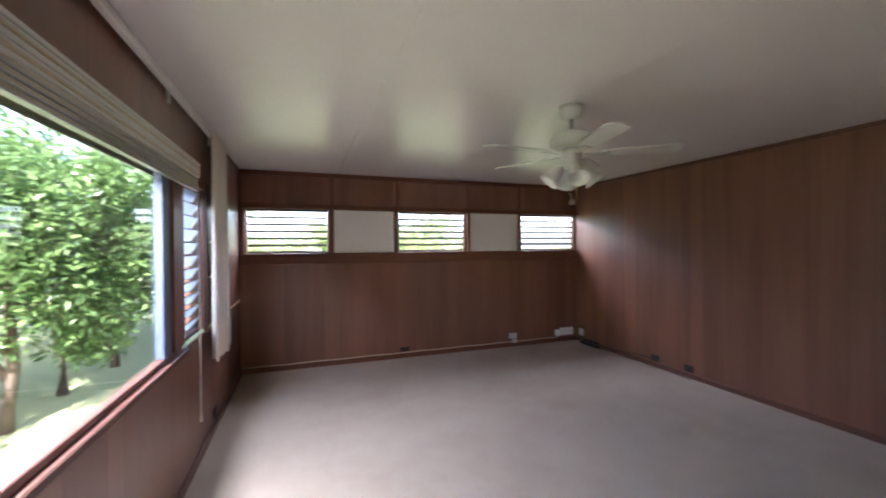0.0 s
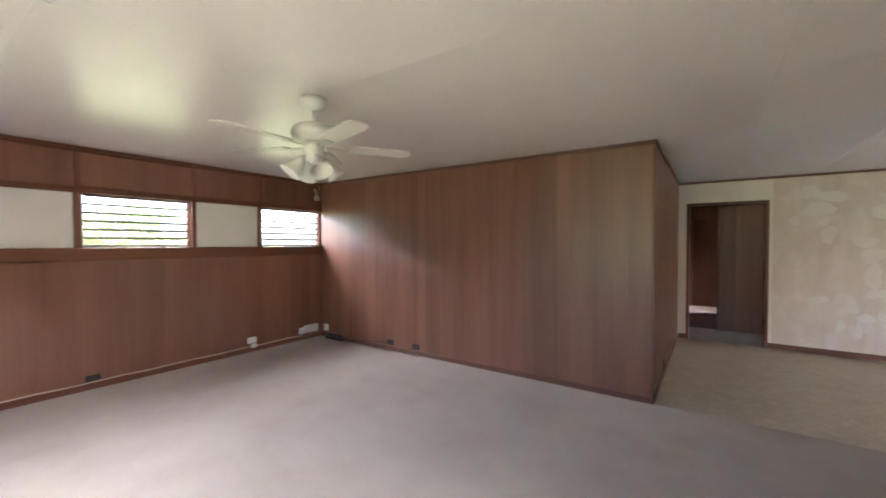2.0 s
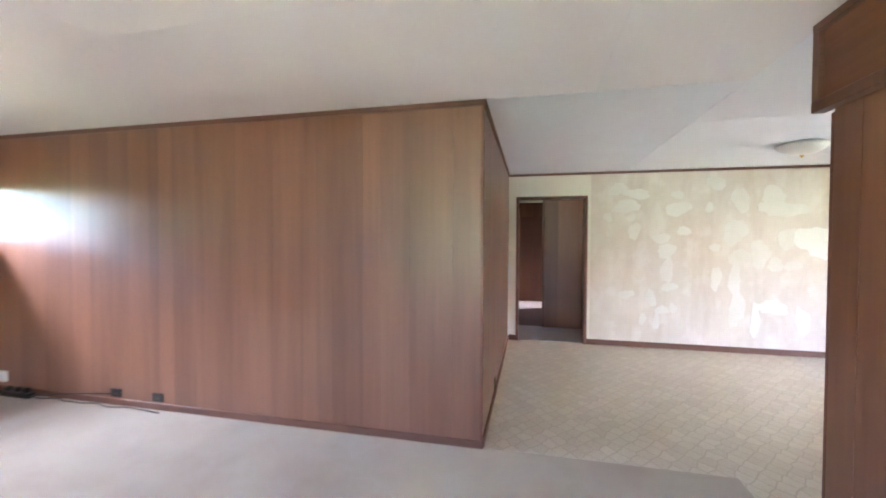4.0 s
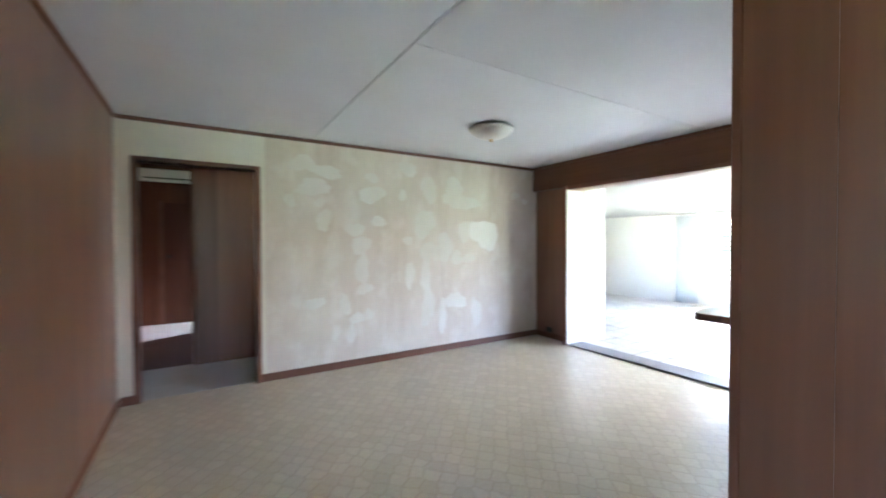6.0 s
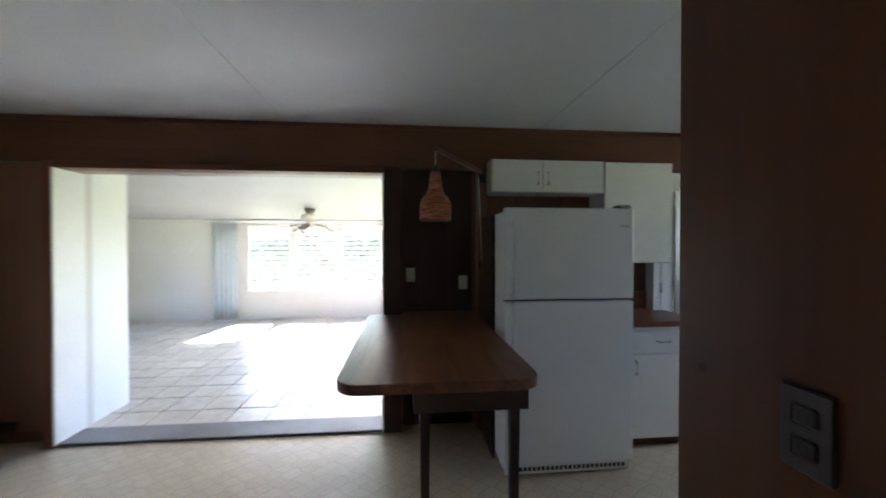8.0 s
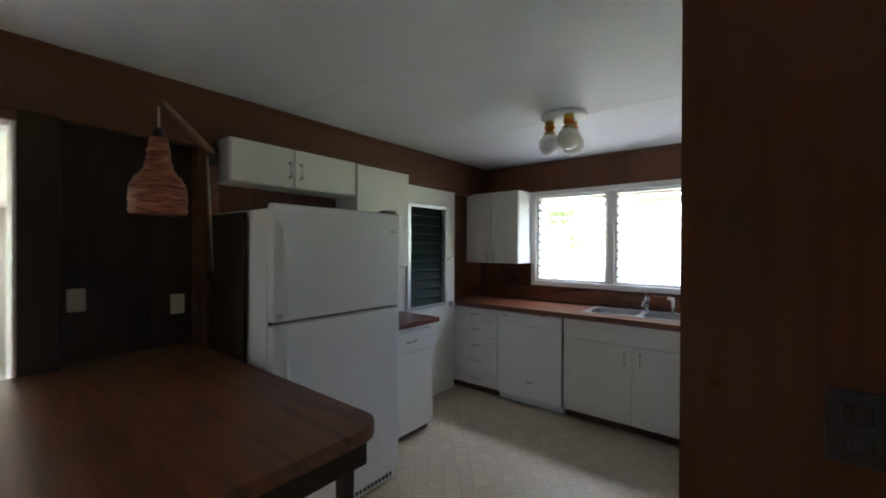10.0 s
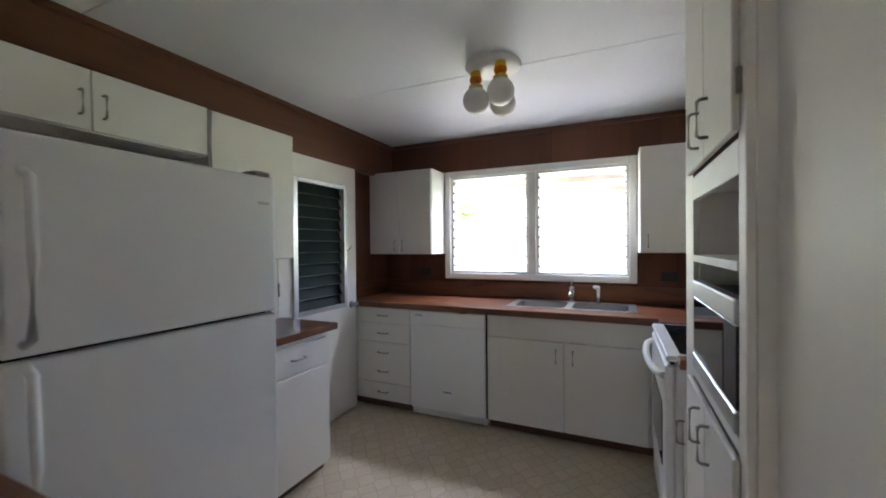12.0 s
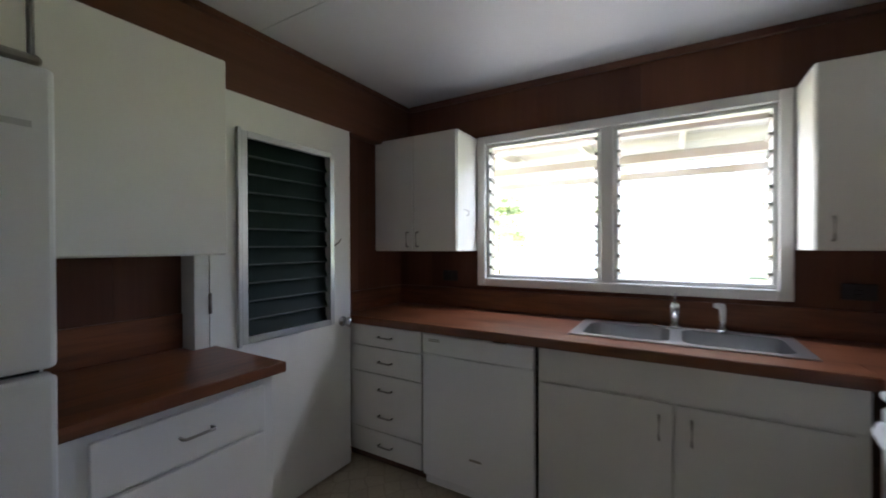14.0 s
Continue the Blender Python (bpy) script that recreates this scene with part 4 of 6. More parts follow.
for x in (-0.55, -1.8, -3.1):
    part("purlin", boxed(x, x + 0.08, -4.2, 0.98, 2.33, 2.43, 0.004), PATIO_BEAM, patio)
for y in (-4.1, 0.9):
    part("post", boxed(-3.1, -3.0, y - 0.05, y + 0.05, -0.35, 2.33, 0.006), PATIO_BEAM, patio)


def leaves(centre, radii, count, size, seed, mat_gap=0.25):
    """Loose leaves scattered through an uneven crown, each a small bent quad."""
    rng = random.Random(seed)
    verts, faces = [], []
    knots = [(Vector((rng.gauss(0, 0.5), rng.gauss(0, 0.5), rng.gauss(0, 0.45))), rng.uniform(0.25, 0.55)) for _ in range(16)]
    for _ in range(count):
        k, r = knots[rng.randrange(len(knots))]
        d = Vector((rng.gauss(0, 1), rng.gauss(0, 1), rng.gauss(0, 1))).normalized() * r * rng.random() ** 0.4
        p = Vector(((k.x + d.x) * radii[0], (k.y + d.y) * radii[1], (k.z + d.z) * radii[2])) + Vector(centre)
        s = size * rng.uniform(0.6, 1.4)
        m = Euler((rng.uniform(-1.0, 1.0), rng.uniform(-1.0, 1.0), rng.uniform(0, 6.3))).to_matrix()
        i = len(verts)
        for q in ((0, -s, 0), (s * 0.42, 0, s * 0.12), (0, s, -s * 0.15), (-s * 0.42, 0, s * 0.12)):
            verts.append(p + m @ Vector(q))
        faces.append((i, i + 1, i + 2, i + 3))
    return verts, faces


def tree(name, x, y, height, spread, count, size, seed, mat, label, category="tree", low=0.45):
    g = -0.35
    t = thing(name, (x, y, g), label, category)
    rng = random.Random(seed)
    bm = bmesh.new()
    top = Vector((x + rng.uniform(-0.2, 0.2), y + rng.uniform(-0.2, 0.2), g + height * 0.75))
    base = Vector((x, y, g))
    tube(bm, [base, base.lerp(top, 0.3) + Vector((0.06, -0.04, 0)), base.lerp(top, 0.65) + Vector((-0.05, 0.05, 0)), top], [0.07, 0.055, 0.04, 0.015], 7)
    part("trunk", bm, BARK, t)
    for k in range(5):
        a = rng.uniform(0, 6.3)
        s = base.lerp(top, rng.uniform(0.2, 0.6))
        e = s + Vector((math.cos(a) * spread * 0.7, math.sin(a) * spread * 0.7, height * rng.uniform(0.12, 0.3)))
        part("limb", tube(bmesh.new(), [s, s.lerp(e, 0.5) + Vector((0, 0, 0.08)), e], [0.03, 0.022, 0.008], 6), BARK, t)
    v, f = leaves((x, y, g + height * (0.5 + low / 2)), (spread, spread, height * (1 - low) * 0.62), count, size, seed)
    me = bpy.data.meshes.new("crown")
    me.from_pydata(v, [], f)
    me.materials.append(mat)
    crown_ob = new("crown", me)
    crown_ob.parent = t
    crown_ob.matrix_parent_inverse = Matrix.Translation((-x, -y, -g))
    tagged(crown_ob, kind="stuff")
    return t


for i, (x, y, hgt, spr, mat) in enumerate((
    (-2.36, 7.5, 2.9, 1.0, LEAF), (-2.4, 8.6, 2.9, 1.1, LEAF), (-2.3, 9.8, 3.0, 1.1, LEAF), (-2.9, 11.2, 3.2, 1.2, LEAF), (-2.5, 12.6, 3.4, 1.2, LEAF_PALE), (-4.2, 8.6, 3.4, 1.3, LEAF_PALE),
    (-4.6, 11.6, 3.8, 1.6, LEAF), (-4.2, 14.6, 4.0, 1.7, LEAF), (-6.4, 13.0, 4.4, 1.9, LEAF_PALE), (-3.4, 5.6, 2.8, 1.0, LEAF),
)):
    tree("shrub_tree", x, y, hgt, spr, 11000, 0.05, 70 + i, mat, "leafy garden shrub tree with glossy green leaves on the lawn", "tree", 0.24)
for i, (x, y, hgt, spr) in enumerate(((2.4, 25.0, 2.7, 2.2), (7.6, 24.0, 3.4, 2.6), (-3.0, 27.0, 2.4, 2.4))):
    tree("garden_tree", x, y, hgt, spr, 6000, 0.12, 90 + i, LEAF_PALE, "pale green garden tree behind the high windows", "tree", 0.3)


def hedge(name, x0, x1, y0, y1, z1, count, size, seed, label, mat=LEAF_PALE):
    rng = random.Random(seed)
    verts, faces = [], []
    for _ in range(count):
        p = Vector((rng.uniform(x0, x1), rng.uniform(y0, y1), -0.35 + (z1 + 0.35) * rng.random() ** 0.7))
        p.z += 0.25 * noise.noise(p * 1.3)
        s = size * rng.uniform(0.6, 1.4)
        m = Euler((rng.uniform(-1, 1), rng.uniform(-1, 1), rng.uniform(0, 6.3))).to_matrix()
        i = len(verts)
        for q in ((0, -s, 0), (s * 0.45, 0, s * 0.1), (0, s, -s * 0.12), (-s * 0.45, 0, s * 0.1)):
            verts.append(p + m @ Vector(q))
        faces.append((i, i + 1, i + 2, i + 3))
    me = bpy.data.meshes.new(name)
    me.from_pydata(verts, [], faces)
    me.materials.append(mat)
    return tagged(new(name, me), label, "hedge", "", "stuff")


hedge("hedge", 2.0, 11.5, -13.6, -12.9, 1.9, 9000, 0.10, 5, "hedge beyond the sunroom windows, leaves paled to look washed out by sun", LEAF_GLARE)
hedge("flower_bed", -9.0, -8.3, -2.6, 1.8, 0.35, 3500, 0.08, 6, "low green border across the lawn")
for i, (x, y, hgt) in enumerate(((-19.0, -9.5, 4.6), (-20.5, 4.8, 5.5), (-18.0, 8.5, 5.0), (-30.0, -6.0, 7.0))):
    tree("garden_tree", x, y, hgt, hgt * 0.42, 4500, 0.12, 110 + i, LEAF_PALE, "garden tree across the lawn from the kitchen", "tree", 0.3)
house = thing("neighbour_house", (-24.0, -3.0, -0.35), "pale single-storey house across the lawn", "house")
part("wall", boxed(-27.0, -22.0, -8.0, 3.0, -0.35, 2.5), STUCCO, house)
bm = slab(bmesh.new(), [(-27.6, -8.6), (-21.4, -8.6), (-21.4, 3.6), (-27.6, 3.6)], 2.5, 2.7)
box(bm, -26.0, -23.0, -7.0, 2.0, 2.7, 3.3)
part("roof", bm, ROOF_PALE, house)
for y in (-6.4, -3.4, -0.4):
    w = part("window", boxed(-22.0, -21.96, y, y + 1.8, 0.6, 1.9, 0.01), WHITE_TRIM, house)
    part("pane", boxed(-21.962, -21.94, y + 0.08, y + 0.86, 0.68, 1.82), HOUSE_PANE, w)
    part("pane", boxed(-21.962, -21.94, y + 0.94, y + 1.72, 0.68, 1.82), HOUSE_PANE, w)

# ---- fittings ----
def pull(a, b, out, r=0.005, deep=0.028):
    """A bow handle between two points that stands off its face along out."""
    a, b, o = Vector(a), Vector(b), Vector(out)
    d = (b - a) * 0.06
    return tube(bmesh.new(), [a, a + o * deep * 0.7, a + d + o * deep, b - d + o * deep, b + o * deep * 0.7, b], r, 8)


def face_box(face, u0, u1, v0, v1, z0, z1, bevel=0.0):
    """A box given along the wall (u) and out of it (v)."""
    if face == "+x":
        return boxed(min(v0, v1), max(v0, v1), u0, u1, z0, z1, bevel)
    return boxed(u0, u1, min(v0, v1), max(v0, v1), z0, z1, bevel)


OUT = {"+x": Vector((1, 0, 0)), "+y": Vector((0, 1, 0)), "-y": Vector((0, -1, 0))}


def at_face(face, u, v, z):
    return Vector((v, u, z)) if face == "+x" else Vector((u, v, z))


def cabinet(name, face, u0, u1, back, front, z0, z1, fronts, label, category="cabinet", group="", toe=0.0, mat=WHITE_CAB):
    """Carcass with doors and drawers. fronts: (kind, u0, u1, z0, z1, handle u, handle z, handle way)."""
    s = 1 if OUT[face].x + OUT[face].y > 0 else -1
    base = at_face(face, (u0 + u1) / 2, (back + front) / 2, z0 if toe == 0 else 0)
    t = thing(name, base, label, category, group)
    body_front = front - s * 0.018
    part("body", face_box(face, u0, u1, back, body_front, z0 + toe, 0.755 if name == "sink_cabinet" else z1, 0.002), mat, t)
    if toe:
        part("toe_kick", face_box(face, u0, u1, back, front - s * 0.075, 0.0, toe - 0.001), TOE, t, "brown recessed toe kick")
    for kind, a, b, c, d, hu, hz, way in fronts:
        p = part(kind, face_box(face, a + 0.002, b - 0.002, body_front + s * 0.0012, front, c + 0.002, d - 0.002, 0.003), mat, t)
        if way:
            half = 0.048
            e0 = at_face(face, hu - (half if way == "h" else 0), front, hz - (half if way == "v" else 0))
            e1 = at_face(face, hu + (half if way == "h" else 0), front, hz + (half if way == "v" else 0))
            part("handle", pull(e0, e1, OUT[face]), PULL, p, "dull metal bow handle")
    return t


# ---- kitchen, west run ----
XF = 1.475
drawers = cabinet("drawer_cabinet", "+x", -2.09, -1.475, 0.85, XF, 0.0, 0.893, [
    ("drawer_front", -2.03, -1.478, 0.755, 0.885, -1.74, 0.82, "h"), ("drawer_front", -2.03, -1.478, 0.59, 0.753, -1.74, 0.668, "h"),
    ("drawer_front", -2.03, -1.478, 0.237, 0.588, -1.74, 0.50, "h"), ("drawer_front", -2.03, -1.478, 0.082, 0.235, -1.74, 0.16, "h")],
    "white painted base cabinet with stacked drawer fronts", "cabinet", "kitchen base cabinets", 0.078)
part("handle", pull((XF, -1.788, 0.338), (XF, -1.692, 0.338), OUT["+x"]), PULL, drawers, "dull metal bow handle")
dw = thing("dishwasher", (1.2, -1.14, 0.0), "white built-in dishwasher under the wood counter", "dishwasher")
part("body", boxed(0.86, XF - 0.03, -1.468, -0.812, 0.08, 0.887), APPLIANCE, dw)
part("door", boxed(XF - 0.029, XF + 0.012, -1.464, -0.816, 0.082, 0.768, 0.006), APPLIANCE, dw)
part("control_panel", boxed(XF - 0.029, XF + 0.016, -1.464, -0.816, 0.77, 0.883, 0.008), APPLIANCE, dw)
part("kick_plate", boxed(XF - 0.07, XF - 0.02, -1.464, -0.816, 0.02, 0.079, 0.003), APPLIANCE, dw)
part("seal_gap", boxed(XF - 0.03, XF - 0.005, -0.8155, -0.808, 0.08, 0.887), DARK_GAP, dw)
part("badge", boxed(XF + 0.0118, XF + 0.0135, -1.17, -1.10, 0.235, 0.247, 0.0008), PULL, dw, "small grey maker's plate")
part("vent_slots", boxed(XF + 0.0155, XF + 0.0172, -1.42, -1.35, 0.852, 0.857, 0.0008), PULL, dw)
part("vent_slots", boxed(XF + 0.0155, XF + 0.0172, -1.42, -1.35, 0.842, 0.847, 0.0008), PULL, dw)
lip = [(XF + 0.013, -1.464 + 0.648 * q / 16, 0.775 - 0.012 * math.sin(math.pi * q / 16)) for q in range(17)]
part("pocket_lip", tube(bmesh.new(), lip, 0.006, 6), APPLIANCE, dw)
part("latch", boxed(XF + 0.0, XF + 0.02, -1.03, -0.96, 0.882, 0.892, 0.003), BLACK, dw)
cabinet("sink_cabinet", "+x", -0.806, 0.34, 0.85, XF, 0.0, 0.893, [
    ("fascia", -0.803, 0.338, 0.728, 0.887, 0, 0, ""), ("door", -0.803, -0.237, 0.08, 0.722, -0.29, 0.62, "v"), ("door", -0.233, 0.30, 0.08, 0.722, -0.175, 0.62, "v")],
    "white painted sink cabinet with two doors", "cabinet", "kitchen base cabinets", 0.078)
counter = thing("worktop", (1.2, -0.6, 0.895), "wood-grain laminate worktop along the window wall", "worktop")
SK = (0.925, 1.325, -0.665, 0.215)
bm = bmesh.new()
for q in ((0.848, SK[0], -2.094, 0.99), (SK[1], 1.49, -2.094, 0.35), (SK[0], SK[1], -2.094, SK[2]), (SK[0], SK[1], SK[3], 0.99), (SK[1], 1.60, 0.352, 0.99)):
    box(bm, *q, 0.897, 0.935)
part("top", bm, LAMINATE, counter)
part("front_edge", boxed(1.49, 1.503, -2.03, 0.352, 0.889, 0.937, 0.004), LAMINATE, counter)
part("upstand", boxed(0.848, 0.864, -2.09, 0.985, 0.936, 1.075, 0.003), LAMINATE, counter)
part("upstand", boxed(0.865, 1.49, -2.094, -2.08, 0.936, 1.075, 0.003), LAMINATE_X, counter)

sink = thing("kitchen_sink", (1.12, -0.22, 0.935), "double-bowl stainless steel drop-in sink", "sink")
bm = bmesh.new()
B1, B2 = (-0.635, -0.255), (-0.205, 0.185)
ZR, R_BOWL = 0.936, 0.055
for q in ((0.90, 0.985, -0.69, 0.24), (1.31, 1.35, -0.69, 0.24), (0.985, 1.31, -0.69, B1[0]), (0.985, 1.31, B1[1], B2[0]), (0.985, 1.31, B2[1], 0.24)):
    box(bm, *q, ZR, ZR + 0.006)
for b in (B1, B2):
    for x, y, sx, sy in ((0.985, b[0], 1, 1), (1.31, b[0], -1, 1), (0.985, b[1], 1, -1), (1.31, b[1], -1, -1)):
        arc = [(x + sx * R_BOWL * (1 - math.cos(q * math.pi / 12)), y + sy * R_BOWL * (1 - math.sin(q * math.pi / 12))) for q in range(7)]
        slab(bm, [(x, y)] + arc, ZR, ZR + 0.006)
part("rim", bm, STEEL, sink)
for b in (B1, B2):
    bm = boxed(0.985, 1.31, b[0], b[1], 0.765, ZR + 0.006)
    bmesh.ops.delete(bm, geom=[f for f in bm.faces if f.normal.z > 0.9], context="FACES")
    bmesh.ops.bevel(bm, geom=[e for e in bm.edges if len(e.link_faces) == 2], offset=R_BOWL, segments=5, affect="EDGES", profile=0.5)
    for f in bm.faces:
        f.smooth = True
        f.normal_flip()
    part("bowl", bm, STEEL, sink)
    part("drain", lathe(bmesh.new(), [(0.0, 0.0), (0.04, 0.0), (0.045, 0.004), (0.02, 0.002)], (1.15, sum(b) / 2, 0.767), 20), CHROME, sink)
tap = thing("kitchen_faucet", (0.94, -0.23, 0.942), "chrome single-lever kitchen faucet behind the sink", "faucet")
part("base", lathe(bmesh.new(), [(0.03, 0.0), (0.028, 0.012), (0.022, 0.02), (0.022, 0.075), (0.026, 0.08), (0.026, 0.11), (0.015, 0.13), (0.0, 0.133)], (0.945, -0.235, 0.942), 20), CHROME, tap)
part("deck_plate", boxed(0.915, 0.972, -0.34, -0.10, 0.942, 0.95, 0.003), CHROME, tap)
part("spout", tube(bmesh.new(), [(0.955, -0.235, 1.010), (1.0, -0.235, 1.035), (1.09, -0.235, 1.035), (1.13, -0.235, 1.010)], [0.012, 0.011, 0.010, 0.010], 10), CHROME, tap)
part("lever", tube(bmesh.new(), [(0.945, -0.235, 1.070), (0.955, -0.235, 1.100), (0.985, -0.235, 1.125)], [0.008, 0.007, 0.009], 8), CHROME, tap)
spray = thing("sink_sprayer", (0.95, -0.03, 0.942), "white pull-out sink sprayer", "sprayer")
part("collar", lathe(bmesh.new(), [(0.024, 0.0), (0.022, 0.02), (0.014, 0.035), (0.012, 0.05)], (0.95, -0.03, 0.942), 16), CHROME, spray)
part("head", tube(bmesh.new(), [(0.95, -0.03, 0.985), (0.95, -0.03, 1.045), (0.955, -0.035, 1.07), (0.985, -0.06, 1.075)], [0.011, 0.014, 0.017, 0.014], 10), PLASTIC, spray)

cabinet("wall_cabinet", "+x", -2.09, -1.422, 0.849, 1.16, 1.34, 2.12, [
    ("door", -2.088, -1.757, 1.342, 2.118, -1.795, 1.42, "v"), ("door", -1.755, -1.424, 1.342, 2.118, -1.715, 1.42, "v")],
    "white painted wall cabinet with two doors over the worktop", "cabinet", "kitchen wall cabinets")
cabinet("wall_cabinet", "+x", 0.262, 0.98, 0.849, 1.16, 1.35, 2.125, [("door", 0.264, 0.69, 1.352, 2.123, 0.315, 1.44, "v")],
    "white painted corner wall cabinet beside the window", "cabinet", "kitchen wall cabinets")
cabinet("wall_cabinet", "-y", 1.165, 2.45, 0.985, 0.68, 1.62, 2.125, [("door", 1.60, 2.02, 1.622, 2.123, 1.98, 1.67, "v"), ("door", 2.024, 2.445, 1.622, 2.123, 2.065, 1.67, "v")],
    "white painted wall cabinet over the range hood", "cabinet", "kitchen wall cabinets")
hook = thing("cup_hook", (1.0, -1.418, 1.6), "small metal hook screwed to the cabinet side", "hook")
part("hook", tube(bmesh.new(), [(1.06, -1.42, 1.61), (1.06, -1.40, 1.61), (1.06, -1.385, 1.595), (1.06, -1.39, 1.575), (1.06, -1.405, 1.575)], 0.003, 6), CHROME, hook)
hood = thing("range_hood", (2.0, 0.75, 1.5), "slim stainless steel range hood with a chrome front edge", "range hood")
bm = slab(bmesh.new(), [(1.63, 0.985), (1.63, 0.50), (2.40, 0.50), (2.40, 0.985)], 1.46, 1.618, 0.003)
for v in bm.verts:
    if v.co.y < 0.6 and v.co.z > 1.5:
        v.co.y += 0.17
part("canopy", bm, STEEL, hood)
part("front_lip", boxed(1.628, 2.402, 0.485, 0.499, 1.457, 1.485, 0.003), CHROME, hood)

# ---- range ----
rg = thing("kitchen_range", (2.0, 0.65, 0.0), "white freestanding range with a black glass cooktop", "range")
part("body", boxed(1.625, 2.385, 0.345, 0.975, 0.03, 0.90, 0.004), APPLIANCE, rg)
part("cooktop_frame", boxed(1.62, 2.39, 0.305, 0.98, 0.902, 0.93, 0.01, 2), APPLIANCE, rg)
part("cooktop", boxed(1.665, 2.345, 0.365, 0.90, 0.929, 0.9345, 0.002), DARK_GLASS, rg, "black ceramic glass cooktop")
for x, y, r in ((1.84, 0.5, 0.1), (2.17, 0.5, 0.08), (1.84, 0.76, 0.08), (2.17, 0.76, 0.1)):
    part("burner_ring", lathe(bmesh.new(), [(r - 0.004, 0.0), (r - 0.004, 0.0006), (r, 0.0006), (r, 0.0)], (x, y, 0.9346), 40), BLACK, rg)
part("back_panel", boxed(1.625, 2.385, 0.905, 0.978, 0.932, 1.06, 0.012), APPLIANCE, rg)
dr = part("oven_door", boxed(1.632, 2.378, 0.305, 0.343, 0.25, 0.885, 0.01), APPLIANCE, rg)
part("glass", boxed(1.75, 2.26, 0.301, 0.3048, 0.38, 0.68, 0.002), DARK_GLASS, dr)
bar = [(1.66 + 0.69 * k / 12, 0.300 - 0.048 * math.sin(math.pi * k / 12) ** 0.5, 0.83) for k in range(13)]
part("handle", tube(bmesh.new(), bar, 0.016, 10), APPLIANCE, dr)
part("drawer_front", boxed(1.632, 2.378, 0.31, 0.343, 0.06, 0.235, 0.008), APPLIANCE, rg)
part("gap", boxed(1.64, 2.37, 0.325, 0.342, 0.237, 0.248), DARK_GAP, rg)
part("gap", boxed(1.63, 2.38, 0.325, 0.342, 0.888, 0.90), DARK_GAP, rg)
cabinet("filler_cabinet", "-y", 2.395, 2.468, 0.985, 0.37, 0.0, 0.893, [("door", 2.397, 2.467, 0.08, 0.72, 2.43, 0.62, "v")], "narrow white filler cabinet beside the range", "cabinet", "kitchen base cabinets", 0.115)
strip = thing("counter_strip", (2.43, 0.6, 0.87), "narrow strip of wood-grain worktop beside the range", "worktop")
part("top", boxed(2.394, 2.469, 0.35, 0.985, 0.895, 0.935, 0.003), LAMINATE, strip)

# ---- oven tower ----
YF = 0.373
tower = thing("oven_tower", (2.9, 0.7, 0.0), "tall white painted oven tower with a built-in microwave", "tall cabinet")
TX0, TX1, NX0, NX1 = 2.472, 3.30, 2.64, 3.245
for nm, q in (("side_panel", (TX0, TX0 + 0.02, YF + 0.02, 0.985, 0.0, H - 0.004)), ("side_panel", (TX1 - 0.02, TX1, YF + 0.02, 0.985, 0.0, H - 0.004)),
              ("back_panel", (TX0 + 0.021, TX1 - 0.021, 0.965, 0.985, 0.0, H - 0.004)), ("stile", (TX0, NX0, YF, YF + 0.019, 0.0, H - 0.004)), ("stile", (NX1, TX1, YF, YF + 0.019, 0.0, H - 0.004)),
              ("rail", (NX0, NX1, YF, YF + 0.019, 1.575, 1.66)), ("shelf", (NX0, NX1, YF - 0.004, 0.96, 1.352, 1.376)), ("shelf", (NX0, NX1, YF, 0.96, 0.93, 0.965)),
              ("shelf", (NX0, NX1, YF + 0.02, 0.96, 1.60, 1.62)), ("niche_back", (NX0, NX1, 0.72, 0.74, 1.376, 1.60)), ("niche_side", (NX0 - 0.018, NX0, YF + 0.02, 0.96, 0.97, 1.60)), ("niche_side", (NX1, NX1 + 0.018, YF + 0.02, 0.96, 0.97, 1.60))):
    part(nm, boxed(*q, 0.002), WHITE_CAB, tower)
for a, b, hx in ((NX0 - 0.02, 2.94, 2.87), (2.944, NX1 + 0.02, 3.01)):
    d = part("door", boxed(a, b, YF - 0.018, YF - 0.001, 1.67, 2.42, 0.003), WHITE_CAB, tower)
    part("handle", pull((hx, YF - 0.018, 1.72), (hx, YF - 0.018, 1.83), (0, -1, 0)), PULL, d, "dull metal bow handle")
    d = part("door", boxed(a, b, YF - 0.018, YF - 0.001, 0.12, 0.925, 0.003), WHITE_CAB, tower)
    part("handle", pull((hx, YF - 0.018, 0.78), (hx, YF - 0.018, 0.89), (0, -1, 0)), PULL, d, "dull metal bow handle")
for z in (1.75, 2.3):
    part("hinge", boxed(NX0 - 0.034, NX0 - 0.022, YF - 0.012, YF, z, z + 0.06, 0.002), PULL, tower)
    part("hinge", boxed(NX1 + 0.022, NX1 + 0.034, YF - 0.012, YF, z, z + 0.06, 0.002), PULL, tower)
mw = thing("microwave", (2.94, 0.6, 0.966), "built-in microwave oven with steel trim and dark glass door", "microwave")
part("body", boxed(2.665, 3.225, YF + 0.03, 0.70, 0.967, 1.27, 0.004), BLACK, mw)
part("top_trim", boxed(2.66, 3.23, YF - 0.006, YF + 0.029, 1.225, 1.285, 0.004), ALU, mw)
part("bottom_trim", boxed(2.66, 3.23, YF - 0.006, YF + 0.029, 0.967, 1.02, 0.004), ALU, mw)
part("door", boxed(2.662, 3.10, YF - 0.002, YF + 0.029, 1.022, 1.223, 0.003), DARK_GLASS, mw, "dark glass door")
part("control_panel", boxed(3.104, 3.228, YF - 0.002, YF + 0.029, 1.022, 1.223, 0.003), BROWN_PL, mw)
